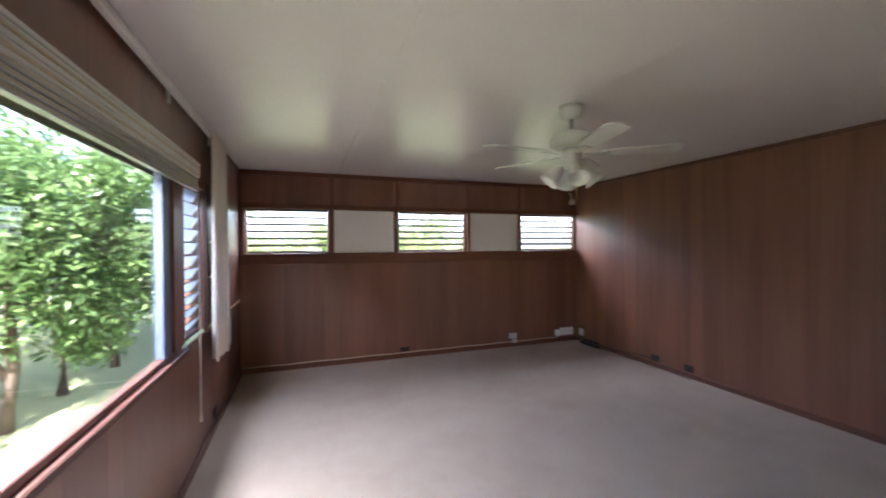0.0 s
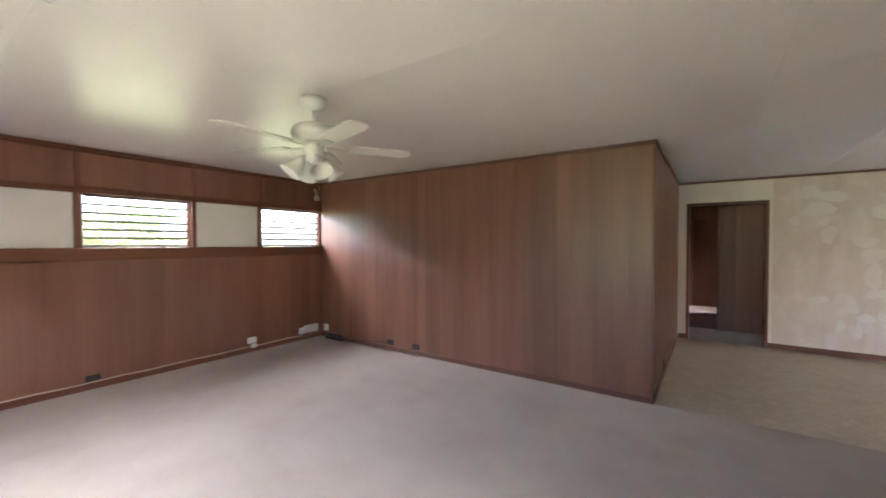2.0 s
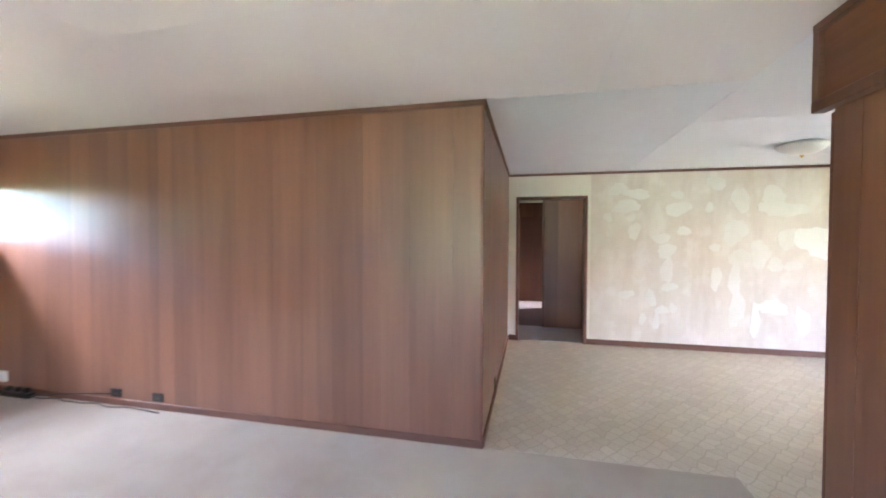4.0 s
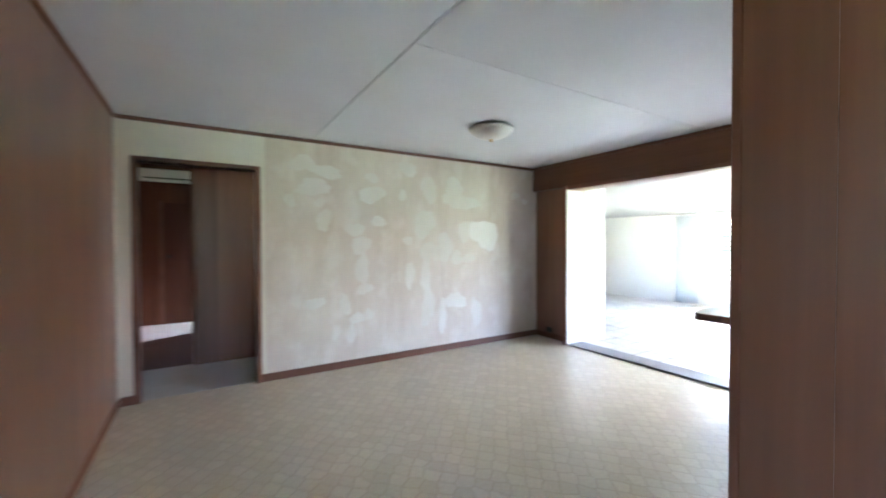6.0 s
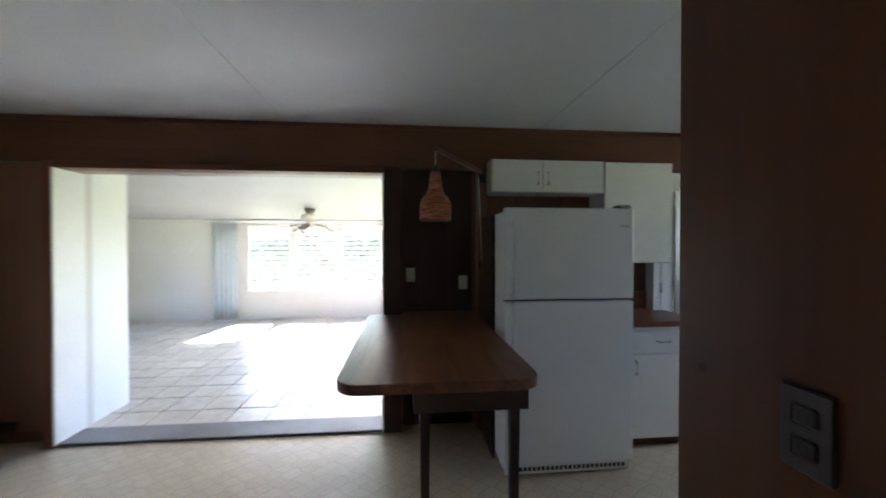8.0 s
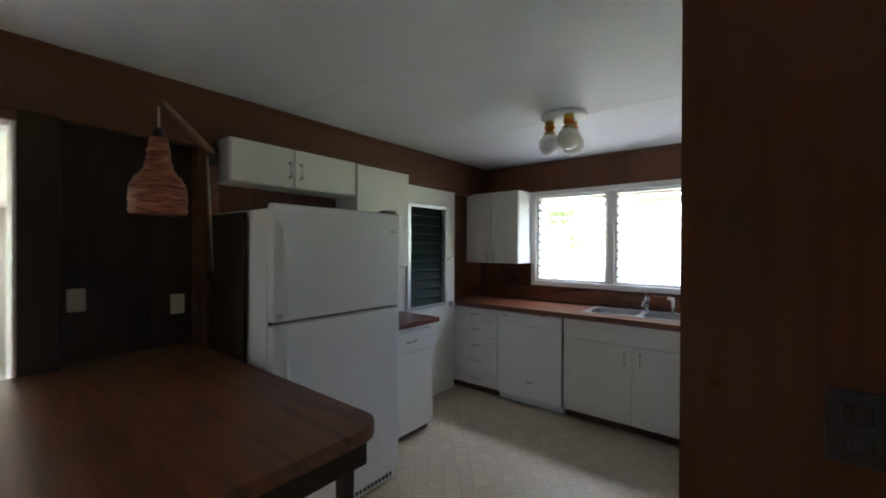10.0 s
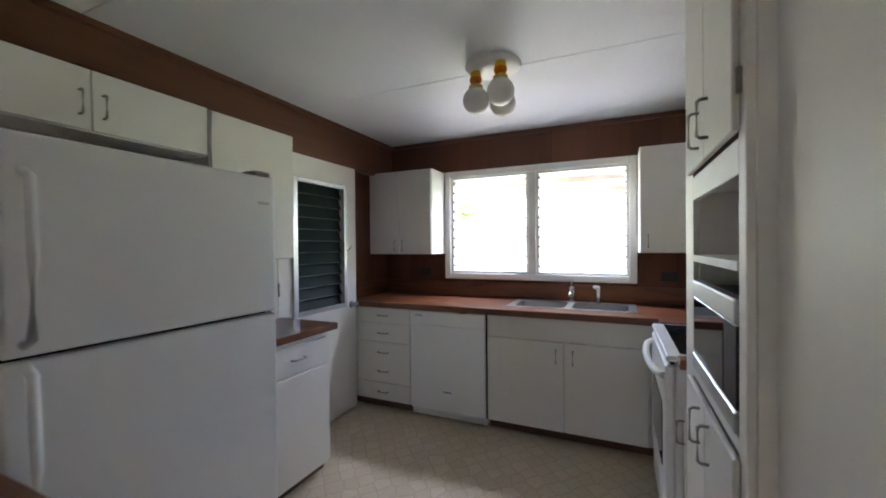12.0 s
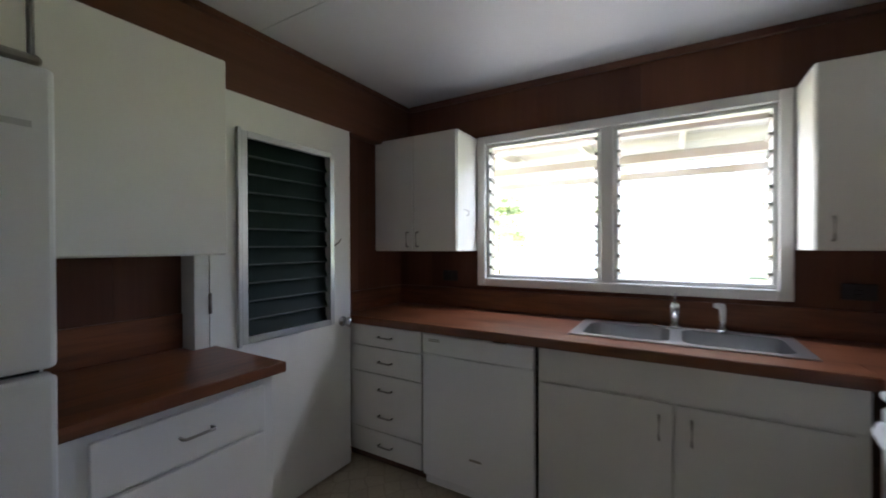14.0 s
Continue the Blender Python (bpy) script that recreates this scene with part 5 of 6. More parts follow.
pantry = thing("pantry_cabinet", (3.62, 0.7, 0.0), "tall plain white painted pantry panel with chipped edges", "tall cabinet")
part("front_panel", boxed(3.303, 3.996, 0.4265, 0.46, 0.0, H - 0.004, 0.003), WHITE_CAB, pantry)
part("side_panel", boxed(3.303, 3.325, 0.461, 0.985, 0.0, H - 0.004), WHITE_CAB, pantry)
part("top", boxed(3.326, 3.94, 0.461, 0.985, H - 0.05, H - 0.004), WHITE_CAB, pantry)

# ---- kitchen, south run ----
cabinet("base_cabinet", "+y", 2.378, 2.995, -1.985, -1.54, 0.0, 0.893, [
    ("drawer_front", 2.42, 2.93, 0.70, 0.862, 2.665, 0.785, "h"), ("door", 2.42, 2.93, 0.08, 0.692, 2.88, 0.60, "v")],
    "white painted base cabinet with a drawer beside the fridge", "cabinet", "kitchen base cabinets", 0.078)
top2 = thing("worktop", (2.65, -1.85, 0.87), "wood-grain laminate worktop beside the fridge", "worktop")
part("top", slab(bmesh.new(), [(2.352, -1.988), (2.445, -1.988), (2.445, -2.09), (3.0, -2.09), (3.0, -1.512), (2.352, -1.512)], 0.895, 0.935, 0.004), LAMINATE_X, top2)
part("upstand", boxed(2.446, 3.0, -2.092, -2.075, 0.936, 1.085, 0.003), LAMINATE_X, top2)
cabinet("wall_cabinet", "+y", 2.388, 2.96, -1.985, -1.83, 1.34, 2.145, [("door", 2.39, 2.958, 1.342, 2.143, 0, 0, "")], "tall white painted wall cabinet over the short worktop", "cabinet", "kitchen wall cabinets")
part("back_box", boxed(2.445, 2.96, -2.09, -1.9865, 1.34, 2.09), WHITE_CAB, bpy.data.objects["wall_cabinet.003"])
cabinet("wall_cabinet", "+y", 2.964, 3.87, -2.018, -1.84, 1.895, 2.152, [
    ("door", 2.966, 3.463, 1.897, 2.15, 3.425, 2.005, "v"), ("door", 3.467, 3.868, 1.897, 2.15, 3.505, 2.005, "v")], "white painted cabinet with two doors over the fridge", "cabinet", "kitchen wall cabinets")
part("back_box", boxed(2.964, 3.87, -2.09, -2.019, 1.895, 2.09), WHITE_CAB, bpy.data.objects["wall_cabinet.004"])
post = structure("trim_post", boxed(3.885, 3.952, -2.09, -1.955, 0.0, 2.10, 0.004), WOOD_RED, "upright reddish wood board beside the fridge", "post")

fr = thing("refrigerator", (3.49, -1.604, 0.0), "white top-freezer refrigerator with two doors", "refrigerator")
part("body", boxed(3.06, 3.905, -1.95, -1.339, 0.03, 1.70, 0.008), APPLIANCE, fr)
for nm, z0, z1 in (("freezer_door", 1.138, 1.722), ("fridge_door", 0.085, 1.126)):
    d = part(nm, boxed(3.055, 3.912, -1.326, -1.272, z0, z1, 0.012, 3), APPLIANCE, fr)
    hz = (1.17, 1.62) if z0 > 1 else (0.62, 1.115)
    part("handle", tube(bmesh.new(), [(3.868, -1.272, hz[0]), (3.868, -1.229, hz[0] + 0.02), (3.868, -1.216, sum(hz) / 2), (3.868, -1.229, hz[1] - 0.02), (3.868, -1.272, hz[1])], 0.013, 10), APPLIANCE, d)
part("gasket", boxed(3.07, 3.9, -1.338, -1.327, 0.1, 1.71), DARK_GAP, fr, "dark door gasket")
part("hinge_cover", boxed(3.07, 3.15, -1.374, -1.284, 1.7255, 1.745, 0.006), PULL, fr)
gr = part("kick_grille", boxed(3.07, 3.9, -1.339, -1.299, 0.015, 0.085, 0.003), APPLIANCE, fr)
for k in range(26):
    part("slot", boxed(3.1 + k * 0.03, 3.12 + k * 0.03, -1.2988, -1.2975, 0.035, 0.06), DARK_GAP, gr)
part("badge", boxed(3.09, 3.15, -1.2718, -1.2705, 1.60, 1.612, 0.0005), ALU, fr, "worn grey maker's badge")
for x in (3.13, 3.83):
    part("foot", lathe(bmesh.new(), [(0.02, 0.0), (0.02, 0.03)], (x, -1.404, 0.0), 12), BLACK, fr)

# Added dark panel: stands in for the shade along the fridge's rear side.
board = thing("fridge_side_shade", (3.925, -1.73, 0.0), "dark panel added to stand in for the shade on the fridge side", "board")
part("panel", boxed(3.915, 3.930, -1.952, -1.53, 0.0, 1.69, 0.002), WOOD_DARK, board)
kd = tagged(part("door_2", bmesh.new(), WHITE_TRIM), "white back door with a screened louvre window and lever latch", "door", "", "structure")
GX0, GX1, GZ0, GZ1 = 1.675, 2.215, 0.93, 1.905
for nm, q in (("stile", (DRX0 + 0.02, GX0, 0.012, 2.095)), ("stile", (GX1, 2.374, 0.012, 2.095)), ("lower_panel", (GX0, GX1, 0.012, GZ0)), ("top_rail", (GX0, GX1, GZ1, 2.095))):
    part(nm, boxed(q[0], q[1], -2.035, -1.995, q[2], q[3]), WHITE_TRIM, kd)
part("casing", boxed(2.38, 2.442, -2.099, -1.99, 0.0, 2.097, 0.003), WHITE_TRIM, kd)
for q in ((GX0 - 0.02, GX0 + 0.012, GZ0 - 0.02, GZ1 + 0.02), (GX1 - 0.012, GX1 + 0.02, GZ0 - 0.02, GZ1 + 0.02), (GX0 + 0.012, GX1 - 0.012, GZ0 - 0.02, GZ0 + 0.012), (GX0 + 0.012, GX1 - 0.012, GZ1 - 0.012, GZ1 + 0.02)):
    part("screen_frame", boxed(q[0], q[1], -1.9945, -1.978, q[2], q[3], 0.003), ALU, kd)
part("screen_rail", boxed(GX1 + 0.022, GX1 + 0.04, -1.9945, -1.972, GZ0 - 0.03, GZ1 + 0.03, 0.003), ALU, kd)
sl = (GZ1 - GZ0) / 11
for k in range(11):
    bm = boxed(GX0 + 0.003, GX1 - 0.003, -0.003, 0.003, -sl * 0.56, sl * 0.56)
    bmesh.ops.transform(bm, matrix=Matrix.Translation((0, -2.04, GZ0 + sl * (k + 0.5))) @ Matrix.Rotation(radians(28), 4, "X"), verts=bm.verts)
    part("louvre_slat", bm, DOOR_SLAT, kd)
    bm = boxed(GX0 + 0.004, GX1 - 0.004, -0.0036, 0.0036, -sl * 0.56 - 0.003, -sl * 0.56 + 0.003)
    bmesh.ops.transform(bm, matrix=Matrix.Translation((0, -2.04, GZ0 + sl * (k + 0.5))) @ Matrix.Rotation(radians(28), 4, "X"), verts=bm.verts)
    part("slat_edge", bm, DOOR_EDGE, kd)
part("outer_panel", boxed(DRX0 + 0.002, DRX1 - 0.002, -2.249, -2.20, 0.0, 2.098), WHITE_TRIM, kd)
part("backing", boxed(GX0 - 0.05, GX1 + 0.05, -2.195, -2.09, GZ0 - 0.05, GZ1 + 0.05), SCREEN, kd)
part("knob", lathe(bmesh.new(), [(0.03, 0.0), (0.03, 0.006), (0.012, 0.012), (0.012, 0.035), (0.026, 0.045), (0.028, 0.06), (0.018, 0.07), (0.0, 0.072)], (1.58, -1.995, 0.915), 20, Matrix.Rotation(radians(-90), 3, "X")), CHROME, kd)
for z in (0.25, 1.08, 1.85):
    part("hinge", tube(bmesh.new(), [(2.377, -1.986, z), (2.377, -1.986, z + 0.09)], 0.007, 8), PULL, kd)
part("latch", tube(bmesh.new(), [(GX0 - 0.02, -1.976, 1.38), (GX0 - 0.03, -1.95, 1.40), (GX0 - 0.04, -1.945, 1.42)], 0.004, 6), PULL, kd)

# ---- bar table ----
table = thing("bar_table", (4.39, -1.2, 0.0), "dark wood-grain laminate bar table with rounded corners fixed to the wall", "table")
R = 0.10
TX = (3.968, 4.815)
ol = [(TX[0], -2.088), (4.555, -2.088), (4.555, -1.96), (TX[1], -1.96)]
for cx, a0 in ((TX[1] - R, 0), (TX[0] + R, 90)):
    ol += [(cx + R * math.cos(radians(a0 + k * 15)), -0.415 - R + R * math.sin(radians(a0 + k * 15))) for k in range(7)]
part("tabletop", slab(bmesh.new(), ol, 0.893, 0.938, 0.003), LAMINATE, table)
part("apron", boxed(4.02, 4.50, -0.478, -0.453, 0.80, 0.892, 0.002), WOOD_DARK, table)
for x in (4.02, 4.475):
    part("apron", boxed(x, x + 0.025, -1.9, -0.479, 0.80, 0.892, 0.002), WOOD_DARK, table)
for x in (4.07, 4.452):
    bm = boxed(x - 0.022, x + 0.022, -0.526, -0.481, 0.0, 0.892)
    for v in bm.verts:
        if v.co.z < 0.1:
            v.co.x, v.co.y = x + (v.co.x - x) * 0.6, -0.503 + (v.co.y + 0.503) * 0.6
    part("leg", bm, WOOD_DARK, table, "dark tapered leg")


def plate(name, at, out, mat, label, kind="outlet", wide=0.07, tall=0.115, group="wall plates"):
    """A wall plate with sockets or a switch; out is the way it faces."""
    p, o = Vector(at), Vector(out)
    side = Vector((0, 0, 1)).cross(o)
    t = thing(name, at, label, kind, group)
    m = Matrix((side, o, Vector((0, 0, 1)))).transposed().to_4x4()
    m.translation = p
    def put(nm, q, mt, bev=0.001):
        bm = boxed(*q, bev)
        bmesh.ops.transform(bm, matrix=m, verts=bm.verts)
        part(nm, bm, mt, t)
    put("plate", (-wide / 2, wide / 2, 0.0, 0.006, -tall / 2, tall / 2), mat, 0.002)
    if kind == "switch":
        put("toggle", (-0.005, 0.005, 0.0062, 0.018, -0.004, 0.014), mat)
    else:
        for dz in (-0.022, 0.022):
            put("socket", (-0.017, 0.017, 0.0062, 0.009, dz - 0.014, dz + 0.014), mat, 0.003)
            for dx in (-0.006, 0.006):
                put("slot", (dx - 0.0012, dx + 0.0012, 0.0091, 0.0096, dz - 0.004, dz + 0.006), DARK_GAP, 0.0)
    return t


plate("wall_outlet", (3.9955, 0.66, 1.235), (1, 0, 0), BROWN_PL, "dark brown double wall outlet on the wood wall end", "outlet")
plate("light_switch", (4.49, -2.09, 1.24), (0, 1, 0), BEIGE_PL, "ivory light switch on the dark wood panel", "switch")
plate("wall_outlet", (4.055, -2.09, 1.175), (0, 1, 0), BEIGE_PL, "ivory wall outlet over the bar table", "outlet")
plate("wall_outlet", (1.79, YN - 0.009, 0.115), (0, -1, 0), BLACK, "black wall outlet low on the wood wall", "outlet", 0.12, 0.075)
plate("wall_outlet", (XP - 0.009, 5.95, 0.115), (-1, 0, 0), BLACK, "black wall outlet low on the partition", "outlet", 0.12, 0.075)
plate("wall_outlet", (XP - 0.009, 5.50, 0.115), (-1, 0, 0), BLACK, "black wall outlet low on the partition", "outlet", 0.12, 0.075)
plate("wall_outlet", (XW + 0.009, 5.95, 0.16), (1, 0, 0), BLACK, "black wall outlet low beside the window", "outlet", 0.12, 0.075)
plate("wall_outlet", (5.5, YP - 0.009, 0.15), (0, -1, 0), BROWN_PL, "brown wall outlet near the floor", "outlet")
plate("wall_outlet", (7.5, YS + 0.010, 0.12), (0, 1, 0), BLACK, "black wall outlet near the floor by the opening", "outlet", 0.12, 0.075)
plate("wall_outlet", (0.852, -1.64, 1.16), (1, 0, 0), BROWN_PL, "dark brown wall outlet over the worktop", "outlet", 0.12, 0.075)
plate("wall_outlet", (0.852, 0.48, 1.16), (1, 0, 0), BROWN_PL, "dark brown wall outlet beside the kitchen window", "outlet", 0.12, 0.075)

# ---- lamps ----
pen = thing("wicker_pendant", (4.338, -1.39, 1.64), "woven wicker bottle-shaped pendant lamp hung from a wood arm", "pendant lamp")
PC = (4.338, -1.39, 0.0)
part("shade", lathe(bmesh.new(), [(0.098, 1.638), (0.100, 1.66), (0.101, 1.73), (0.092, 1.77), (0.07, 1.80), (0.05, 1.83), (0.042, 1.87), (0.036, 1.93), (0.030, 1.955), (0.026, 1.955), (0.033, 1.87), (0.06, 1.80), (0.092, 1.73), (0.094, 1.638)], PC, 40), WICKER, pen)
for z in (1.655, 1.70, 1.75, 1.79, 1.845, 1.90):
    r = {1.655: 0.1, 1.70: 0.101, 1.75: 0.098, 1.79: 0.078, 1.845: 0.047, 1.90: 0.04}[z]
    part("woven_band", lathe(bmesh.new(), [(r, z - 0.006), (r + 0.004, z), (r, z + 0.006)], PC, 40), WICKER, pen)
part("cap", lathe(bmesh.new(), [(0.024, 1.95), (0.018, 1.99), (0.008, 2.0)], PC, 16), BLACK, pen)
part("cord", tube(bmesh.new(), [(4.338, -1.39, 1.99), (4.338, -1.39, 2.09)], 0.004, 6), BEIGE_PL, pen)
bm = boxed(-0.016, 0.016, 0.0, 0.715, -0.014, 0.014, 0.003)
a, b = Vector((4.338, -1.375, 2.10)), Vector((3.925, -1.945, 2.06))
d = (a - b)
bmesh.ops.transform(bm, matrix=Matrix.Translation(b) @ Matrix.Rotation(math.atan2(-d.x, d.y), 4, "Z") @ Matrix.Rotation(math.atan2(d.z, math.hypot(d.x, d.y)), 4, "X"), verts=bm.verts)
part("arm", bm, WOOD_RED, pen)
part("bracket", boxed(3.90, 3.95, -1.9545, -1.93, 1.98, 2.095, 0.004), BLACK, pen)
part("bracket", boxed(3.925, 3.955, -1.9545, -1.925, 1.30, 1.36, 0.003), BLACK, pen)
part("cord", tube(bmesh.new(), [(3.955, -1.935, 2.03), (3.945, -1.925, 1.75), (3.93, -1.92, 1.4), (3.915, -1.915, 1.2), (3.895, -1.91, 1.05)], 0.005, 6), BEIGE_PL, pen)
part("plug", boxed(3.883, 3.908, -1.922, -1.897, 1.0, 1.055, 0.004), PLASTIC, pen)

kl = thing("ceiling_light", (2.19, -0.523, H), "white ceiling lamp with three hanging glass globes on amber collars", "ceiling light")
KC = Vector((2.19, -0.523, 0))
part("base_plate", lathe(bmesh.new(), [(0.0, H), (0.155, H), (0.158, H - 0.012), (0.146, H - 0.028), (0.0, H - 0.03)], KC, 40), WHITE_TRIM, kl)
for ang in (-85, 39, 165):
    c = KC + Vector((math.cos(radians(ang)), math.sin(radians(ang)), 0)) * 0.102
    g = part("globe", lathe(bmesh.new(), [(0.0, H - 0.265)] + [(0.075 * math.sin(radians(k * 12)), H - 0.19 - 0.075 * math.cos(radians(k * 12))) for k in range(1, 14)], c, 28), OPAL, kl, "milky glass globe")
    part("collar", lathe(bmesh.new(), [(0.03, H - 0.03), (0.034, H - 0.045), (0.026, H - 0.062)], c, 20), YELLOW, kl)
    part("collar", lathe(bmesh.new(), [(0.034, H - 0.062), (0.036, H - 0.078), (0.022, H - 0.098)], c, 20), AMBER, kl, "amber glass collar")
    part("collar", lathe(bmesh.new(), [(0.022, H - 0.098), (0.04, H - 0.108), (0.042, H - 0.122)], c, 20), BRASS, kl)
dl = thing("ceiling_light", (6.44, -0.19, H), "frosted dome flush ceiling lamp with a small finial", "ceiling light")
DC = (6.44, -0.19, 0)
part("pan", lathe(bmesh.new(), [(0.0, H), (0.16, H), (0.165, H - 0.018), (0.15, H - 0.022)], DC, 40), PLASTIC, dl)
part("shade", lathe(bmesh.new(), [(0.205, H - 0.022), (0.20, H - 0.04), (0.165, H - 0.075), (0.10, H - 0.105), (0.02, H - 0.118)], DC, 48), FROST, dl)
part("finial", lathe(bmesh.new(), [(0.018, H - 0.117), (0.012, H - 0.13), (0.007, H - 0.14), (0.0, H - 0.145)], DC, 16), BRASS, dl)


def fan(x, y, top, turn, blades, span, mat, label, rod=0.10, blade_mat=None, droop=0.0):
    t = thing("ceiling_fan", (x, y, top), label, "ceiling fan")
    blade_mat = blade_mat or mat
    c = (x, y, 0)
    part("canopy", lathe(bmesh.new(), [(0.0, top), (0.082, top), (0.084, top - 0.03), (0.066, top - 0.07), (0.02, top - 0.082)], c, 32), blade_mat, t)
    part("downrod", lathe(bmesh.new(), [(0.013, top - 0.06), (0.013, top - 0.07 - rod)], c, 16), mat, t)
    zt = top - 0.07 - rod
    part("motor_housing", lathe(bmesh.new(), [(0.02, zt), (0.06, zt - 0.01), (0.118, zt - 0.03), (0.142, zt - 0.06), (0.142, zt - 0.10), (0.10, zt - 0.125), (0.06, zt - 0.13)], c, 40), mat, t)
    zb = zt - 0.128
    part("switch_housing", lathe(bmesh.new(), [(0.06, zb), (0.065, zb - 0.04), (0.055, zb - 0.12), (0.02, zb - 0.14)], c, 32), mat, t)
    for k in range(blades):
        rot = Matrix.Translation(c) @ Matrix.Rotation(radians(turn + 360 / blades * k), 4, "Z")
        outline = [(0.19, -0.05), (0.30, -0.062), (span - 0.05, -0.068), (span - 0.015, -0.05), (span, 0.0), (span - 0.015, 0.05), (span - 0.05, 0.068), (0.30, 0.062), (0.19, 0.05)]
        bm = slab(bmesh.new(), outline, -0.004, 0.004)
        bmesh.ops.transform(bm, matrix=rot @ Matrix.Translation((0, 0, zb - 0.03)) @ Matrix.Rotation(radians(droop), 4, "Y") @ Matrix.Rotation(radians(-7), 4, "X"), verts=bm.verts)
        bl = part("blade", bm, blade_mat, t)
        bm = slab(bmesh.new(), [(0.08, -0.015), (0.16, -0.018), (0.22, -0.04), (0.24, 0.0), (0.22, 0.04), (0.16, 0.018), (0.08, 0.015)], -0.012, -0.005)
        bmesh.ops.transform(bm, matrix=rot @ Matrix.Translation((0, 0, zb - 0.03)) @ Matrix.Rotation(radians(droop), 4, "Y") @ Matrix.Rotation(radians(-7), 4, "X"), verts=bm.verts)
        part("blade_bracket", bm, blade_mat, bl)
    for k in range(4):
        a = radians(turn + 30 + 90 * k)
        lean = Matrix.Rotation(a, 3, "Z") @ Matrix.Rotation(radians(-38), 3, "Y")
        bm = lathe(bmesh.new(), [(0.020, 0.0), (0.026, -0.02), (0.038, -0.06), (0.055, -0.105), (0.072, -0.13), (0.068, -0.13), (0.05, -0.10), (0.034, -0.058), (0.02, -0.02)], (x + math.cos(a) * 0.075, y + math.sin(a) * 0.075, zb - 0.115), 24, lean)
        sh = part("shade", bm, FROST, t, "frosted bell glass shade")
        part("shade_holder", tube(bmesh.new(), [(x + math.cos(a) * 0.04, y + math.sin(a) * 0.04, zb - 0.10), (x + math.cos(a) * 0.08, y + math.sin(a) * 0.08, zb - 0.118)], 0.014, 8), mat, sh)
    part("pull_chain", tube(bmesh.new(), [(x + 0.04, y, zb - 0.12), (x + 0.04, y, zb - 0.34)], 0.002, 5), BRASS, t)
    return t


FAN_PAINT = painted("fan_white", (0.58, 0.57, 0.54), 0.35, 0.05)
fan(2.204, 4.456, H, 38.0, 5, 0.66, FAN_PAINT, "white five-blade ceiling fan with four glass shades", 0.085)
fan(6.15, -5.725, 2.10, 20.0, 5, 0.62, painted("fan_cream", (0.62, 0.58, 0.50), 0.4, 0.1), "cream ceiling fan with dark drooping blades in the sunroom", 0.0, painted("fan_blade_dark", (0.12, 0.085, 0.06), 0.45, 0.1), 13.0)

# ---- living room fittings ----
def pleats(name, axis, u0, u1, v, z0, z1, folds, deep, mat, parent):
    """A hanging cloth with deep soft folds, thick enough to have an edge."""
    bm = bmesh.new()
    n, rows = folds * 8, 6
    grid = []
    rng = random.Random(9)
    wob = [rng.uniform(0.6, 1.2) for _ in range(folds + 1)]
    for back in (0, 1):
        layer = []
        for r in range(rows + 1):
            f = r / rows
            line = []
            for k in range(n + 1):
                s = k / n
                u = u0 + (u1 - u0) * s
                w = math.sin(s * folds * 2 * math.pi + 0.5 * f) * deep * wob[int(s * folds)] * (0.7 + 0.4 * f) + back * 0.004
                z = z1 + (z0 - z1) * f + (0.012 * math.sin(s * 9) if r == rows else 0)
                line.append(bm.verts.new((v + w, u, z) if axis == "y" else (u, v + w, z)))
            layer.append(line)
        grid.append(layer)
    for layer in grid:
        for r in range(rows):
            for k in range(n):
                bm.faces.new((layer[r][k], layer[r][k + 1], layer[r + 1][k + 1], layer[r + 1][k])).smooth = True
    a, b = grid
    for r in range(rows):
        for k in (0, n):
            bm.faces.new((a[r][k], a[r + 1][k], b[r + 1][k], b[r][k]))
    for k in range(n):
        for r in (0, rows):
            bm.faces.new((a[r][k], a[r][k + 1], b[r][k + 1], b[r][k]))
    bmesh.ops.recalc_face_normals(bm, faces=bm.faces)
    return part(name, bm, mat, parent)


rail = thing("curtain_rail", (XW + 0.03, 4.0, 2.36), "long white metal curtain rail under the ceiling", "curtain rail")
part("track", boxed(XW + 0.018, XW + 0.048, 1.9, 6.15, 2.385, 2.425, 0.003), WHITE_TRIM, rail)
for y in (2.4, 3.6, 4.85, 5.85):
    part("bracket", boxed(XW + 0.002, XW + 0.0175, y, y + 0.03, 2.33, 2.41, 0.003), WHITE_TRIM, rail)
for z in (1.29, 1.56):
    lever = thing("window_lever", (XW + 0.02, 5.76, z), "small white louvre window operating lever", "window lever", "window levers")
    part("arm", tube(bmesh.new(), [(XW + 0.006, 5.75, z), (XW + 0.05, 5.75, z + 0.004), (XW + 0.075, 5.75, z + 0.012)], [0.009, 0.007, 0.009], 8), PLASTIC, lever)
    part("base", boxed(XW + 0.001, XW + 0.009, 5.735, 5.765, z - 0.02, z + 0.02, 0.002), PLASTIC, lever)
cur = thing("curtain", (XW + 0.06, 5.65, 0.66), "narrow stack of cream cloth curtain beside the louvre window", "curtain")
pleats("cloth", "y", 5.62, 6.2, XW + 0.075, 0.66, 2.383, 5, 0.032, CLOTH, cur)
bl = thing("bamboo_blind", (XW + 0.04, 3.6, 1.9), "pale slatted roll-up blind gathered at the window head", "blind")
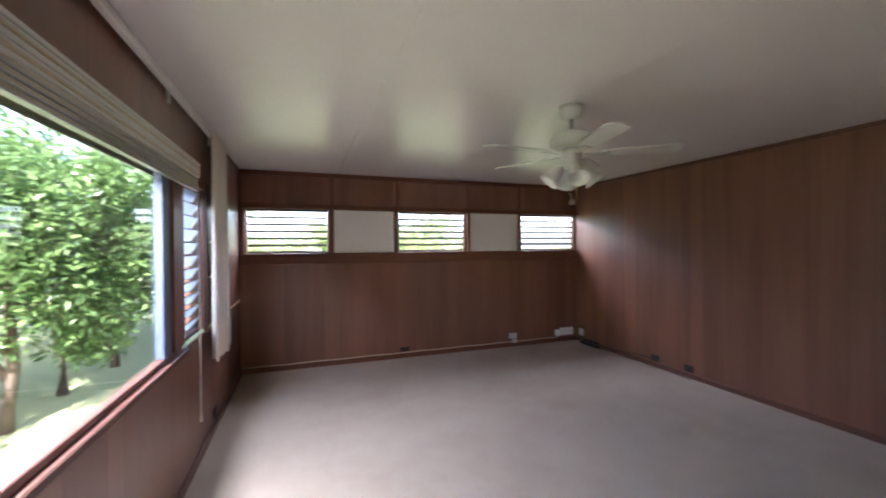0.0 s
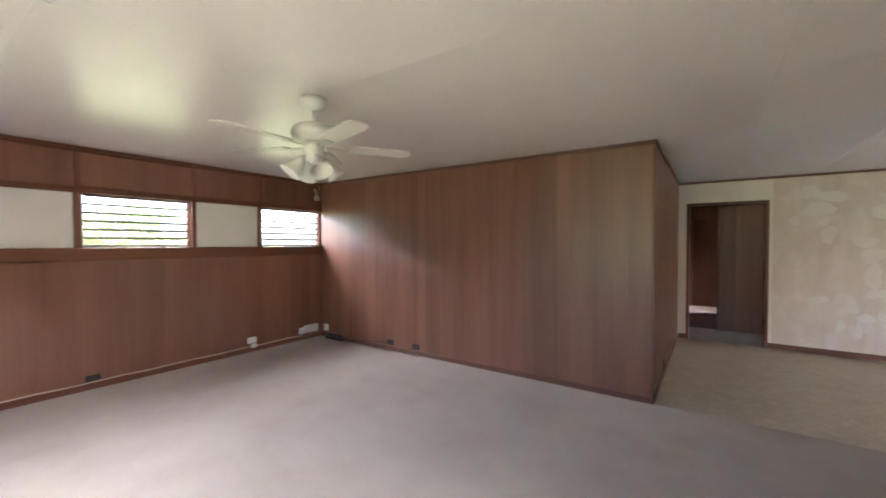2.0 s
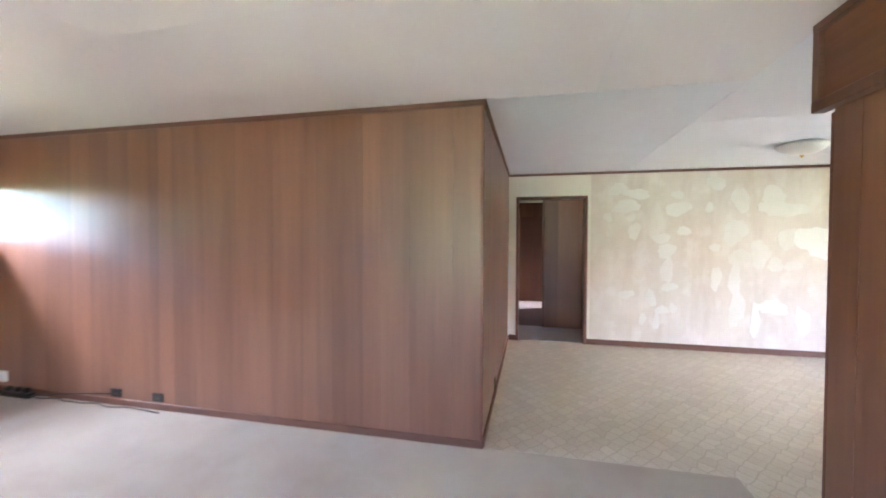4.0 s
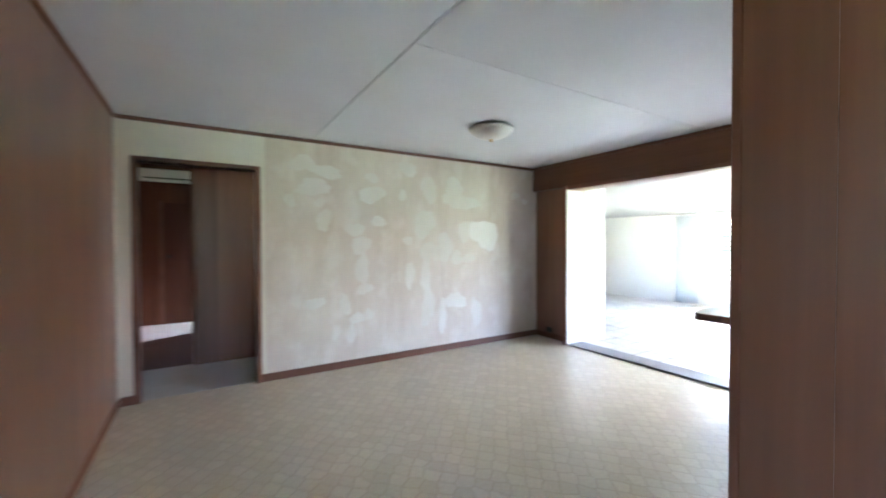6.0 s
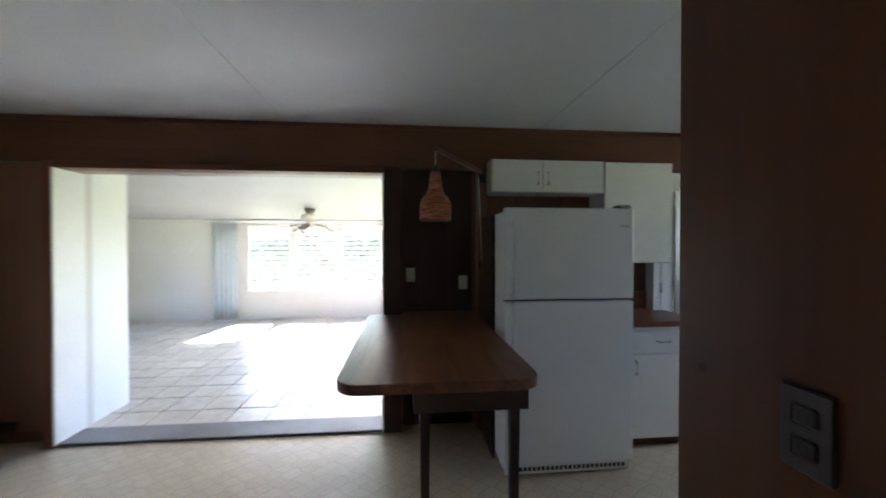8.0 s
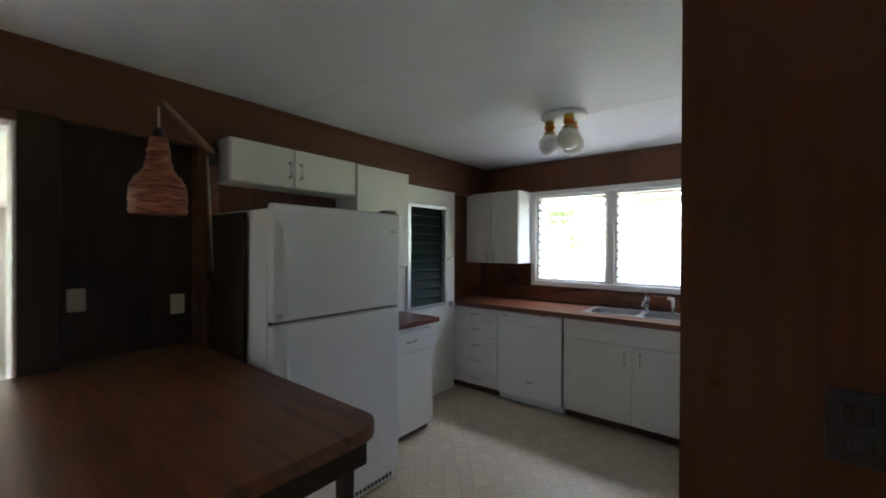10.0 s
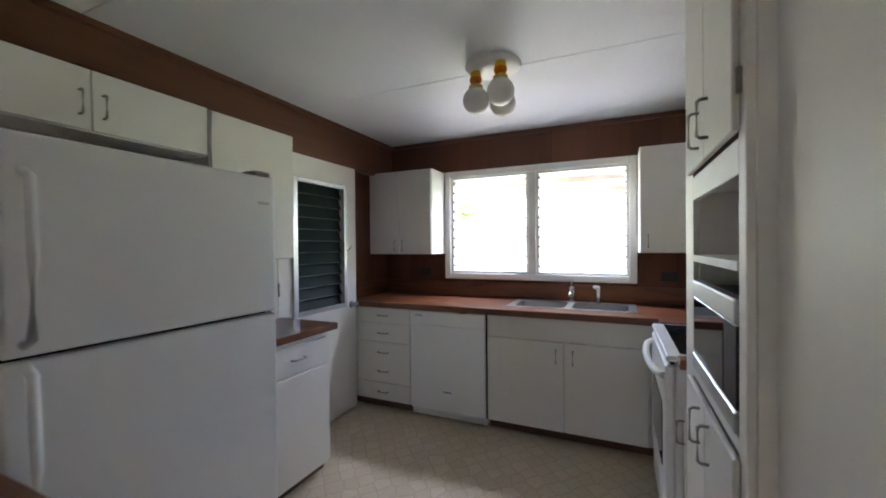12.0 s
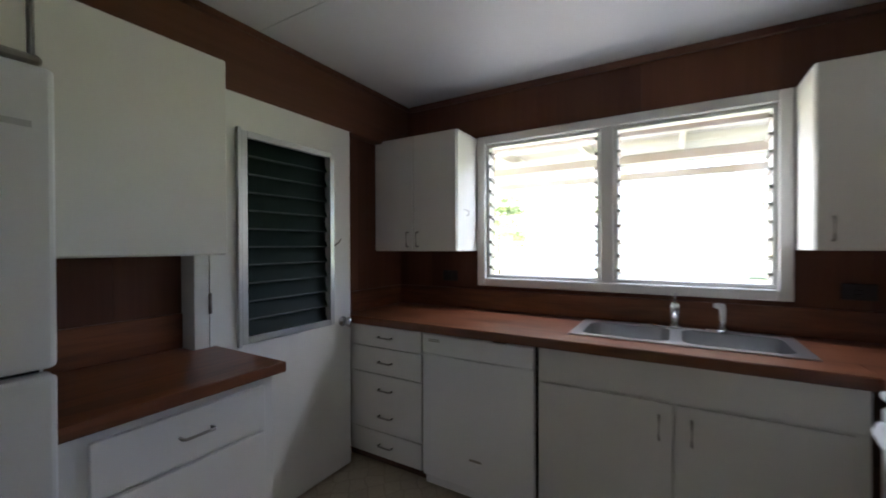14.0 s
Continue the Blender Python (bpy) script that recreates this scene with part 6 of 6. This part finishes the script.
for y0, y1 in ((1.8, 5.35),):
    for k in range(9):
        z = 2.095 - k * 0.0115
        part("slat_fold", boxed(XW + 0.018, XW + 0.055 + 0.006 * (k % 2), y0, y1, z - 0.009, z, 0.002), BEIGE_PL if k % 4 == 3 else PLASTIC, bl)
    for k in range(8):
        z = 1.992 - k * 0.0115
        part("slat_fold", boxed(XW + 0.016, XW + 0.042 + 0.005 * (k % 2), y0, y1, z - 0.009, z, 0.002), ALU if k % 2 else BEIGE_PL, bl)
part("pull_cord", tube(bmesh.new(), [(XW + 0.06, 5.27, 1.93), (XW + 0.06, 5.28, 0.40)], 0.004, 6), PLASTIC, bl)
part("cord_tassel", lathe(bmesh.new(), [(0.004, 0.05), (0.009, 0.03), (0.011, 0.0), (0.0, 0.0)], (XW + 0.06, 5.28, 0.36), 12), PLASTIC, bl)

for x, z, w, t, lab in ((3.44, 0.17, 0.12, 0.075, "white surface telephone box low on the wall"), (3.465, 0.09, 0.07, 0.05, "small white cable box by the baseboard"), (4.39, 0.165, 0.24, 0.11, "white cable junction box in the corner"), (4.22, 0.15, 0.08, 0.09, "white cable box beside the junction box")):
    j = thing("cable_box", (x, YN - 0.02, z), lab, "cable box", "cable boxes")
    part("cover", boxed(x - w / 2, x + w / 2, YN - 0.045, YN - 0.004, z - t / 2, z + t / 2, 0.006), PLASTIC, j)
    part("seam", boxed(x - w / 2 + 0.006, x + w / 2 - 0.006, YN - 0.0462, YN - 0.0449, z - 0.002, z), BEIGE_PL, j)
j = thing("cable_box", (XP - 0.02, 7.30, 0.16), "white cable box on the partition by the corner", "cable box", "cable boxes")
part("cover", boxed(XP - 0.04, XP - 0.008, 7.25, 7.34, 0.11, 0.21, 0.006), PLASTIC, j)
wire = thing("loose_cable", (2.2, YN - 0.03, 0.09), "pale cable run along the top of the baseboard", "cable")
part("cable", tube(bmesh.new(), [(XW + 0.03 + 4.4 * k / 20, YN - 0.022, 0.083 + 0.004 * math.sin(k * 2.1)) for k in range(21)], 0.006, 6), BEIGE_PL, wire)
wire = thing("loose_cable", (4.55, 6.6, 0.01), "thin dark cable lying in loops on the carpet", "cable")
part("cable", tube(bmesh.new(), [(XP - 0.05 - 0.03 * abs(math.sin(k * 0.55)), 7.0 - k * 0.075, 0.016 + 0.01 * abs(math.sin(k * 0.9))) for k in range(22)], 0.005, 6), BROWN_PL, wire)
strip2 = thing("power_strip", (XP - 0.07, 7.0, 0.01), "black power strip with tangled plugs in the corner", "power strip")
part("body", boxed(XP - 0.11, XP - 0.05, 6.84, 7.22, 0.01, 0.055, 0.006), BLACK, strip2)
for k in range(3):
    part("plug", boxed(XP - 0.105, XP - 0.06, 6.88 + k * 0.11, 6.93 + k * 0.11, 0.056, 0.10, 0.008), BLACK, strip2)
part("cord", tube(bmesh.new(), [(XP - 0.08, 6.84, 0.03), (XP - 0.05, 6.6, 0.06), (XP - 0.03, 6.3, 0.085), (XP - 0.025, 5.98, 0.11)], 0.006, 6), BLACK, strip2)
spot = thing("spot_lamp", (4.47, YN - 0.03, 2.2), "small white spot lamp on a wall bracket", "spot lamp")
part("bracket", tube(bmesh.new(), [(4.47, YN - 0.005, 2.33), (4.47, YN - 0.05, 2.30), (4.47, YN - 0.06, 2.22)], 0.012, 8), PLASTIC, spot)
part("head", lathe(bmesh.new(), [(0.03, 0.05), (0.04, 0.02), (0.045, -0.03), (0.0, -0.03)], (4.47, YN - 0.07, 2.18), 20), PLASTIC, spot)

# ---- sunroom fittings ----
for u0, u1, lab in ((7.82, 8.26, "pale blue-white curtain gathered beside the sunroom windows"), (4.56, 4.9, "pale blue-white curtain at the end of the sunroom windows")):
    c = thing("curtain", (u0, SY + 0.06, 0.02), lab, "curtain", "sunroom curtains")
    pleats("cloth", "x", u0, u1, SY + 0.07, 0.03, 1.93, 5, 0.011, CLOTH_BLUE, c)
r = thing("curtain_rail", (6.5, SY + 0.05, 1.94), "white curtain rail over the sunroom windows", "curtain rail")
part("track", boxed(4.5, 8.4, SY + 0.03, SY + 0.09, 1.93, 1.965, 0.003), WHITE_TRIM, r)
shelf = thing("bookcase", (7.3, -2.6, 0.0), "white painted open bookcase just inside the sunroom", "bookcase")
part("side_panel", boxed(7.12, 7.145, -2.80, -2.375, 0.0, 2.25, 0.002), WHITE_TRIM, shelf)
part("side_panel", boxed(8.0, 8.025, -2.80, -2.375, 0.0, 2.25, 0.002), WHITE_TRIM, shelf)
for z in (0.06, 0.42, 0.78, 1.14, 1.5, 1.86, 2.22):
    part("shelf", boxed(7.146, 7.999, -2.80, -2.375, z, z + 0.022, 0.002), WHITE_TRIM, shelf)
for x, y in ((7.0, -3.3), (8.6, -4.6), (5.4, -3.4)):
    z = 1.985 + (y - SY) * 0.093
    s = thing("smoke_detector" if x > 6 else "ceiling_spot", (x, y, z), "small round ceiling fitting in the sunroom", "ceiling fitting")
    part("cover", lathe(bmesh.new(), [(0.0, z + 0.01), (0.07, z + 0.01), (0.068, z - 0.03), (0.05, z - 0.045), (0.0, z - 0.047)], (x, y, 0), 28), BEIGE_PL, s)

# ---- boards and tiles ----
for row in PLANKS:
    lay_planks(*row)
STEP = 0.318
ix, iy = int((SX1 - SX0) / STEP) + 1, int((YS - 0.15 - SY) / STEP) + 1
for i in range(ix):
    for k in range(iy):
        x, y = SX0 + i * STEP, YS - 0.155 - (k + 1) * STEP
        piece("tile", sun_floor, TILE, x + 0.006, min(x + STEP - 0.006, SX1), max(y + 0.006, SY), y + STEP - 0.006, -0.012, 0.0 + 0.0008 * ((i * 7 + k * 3) % 4))
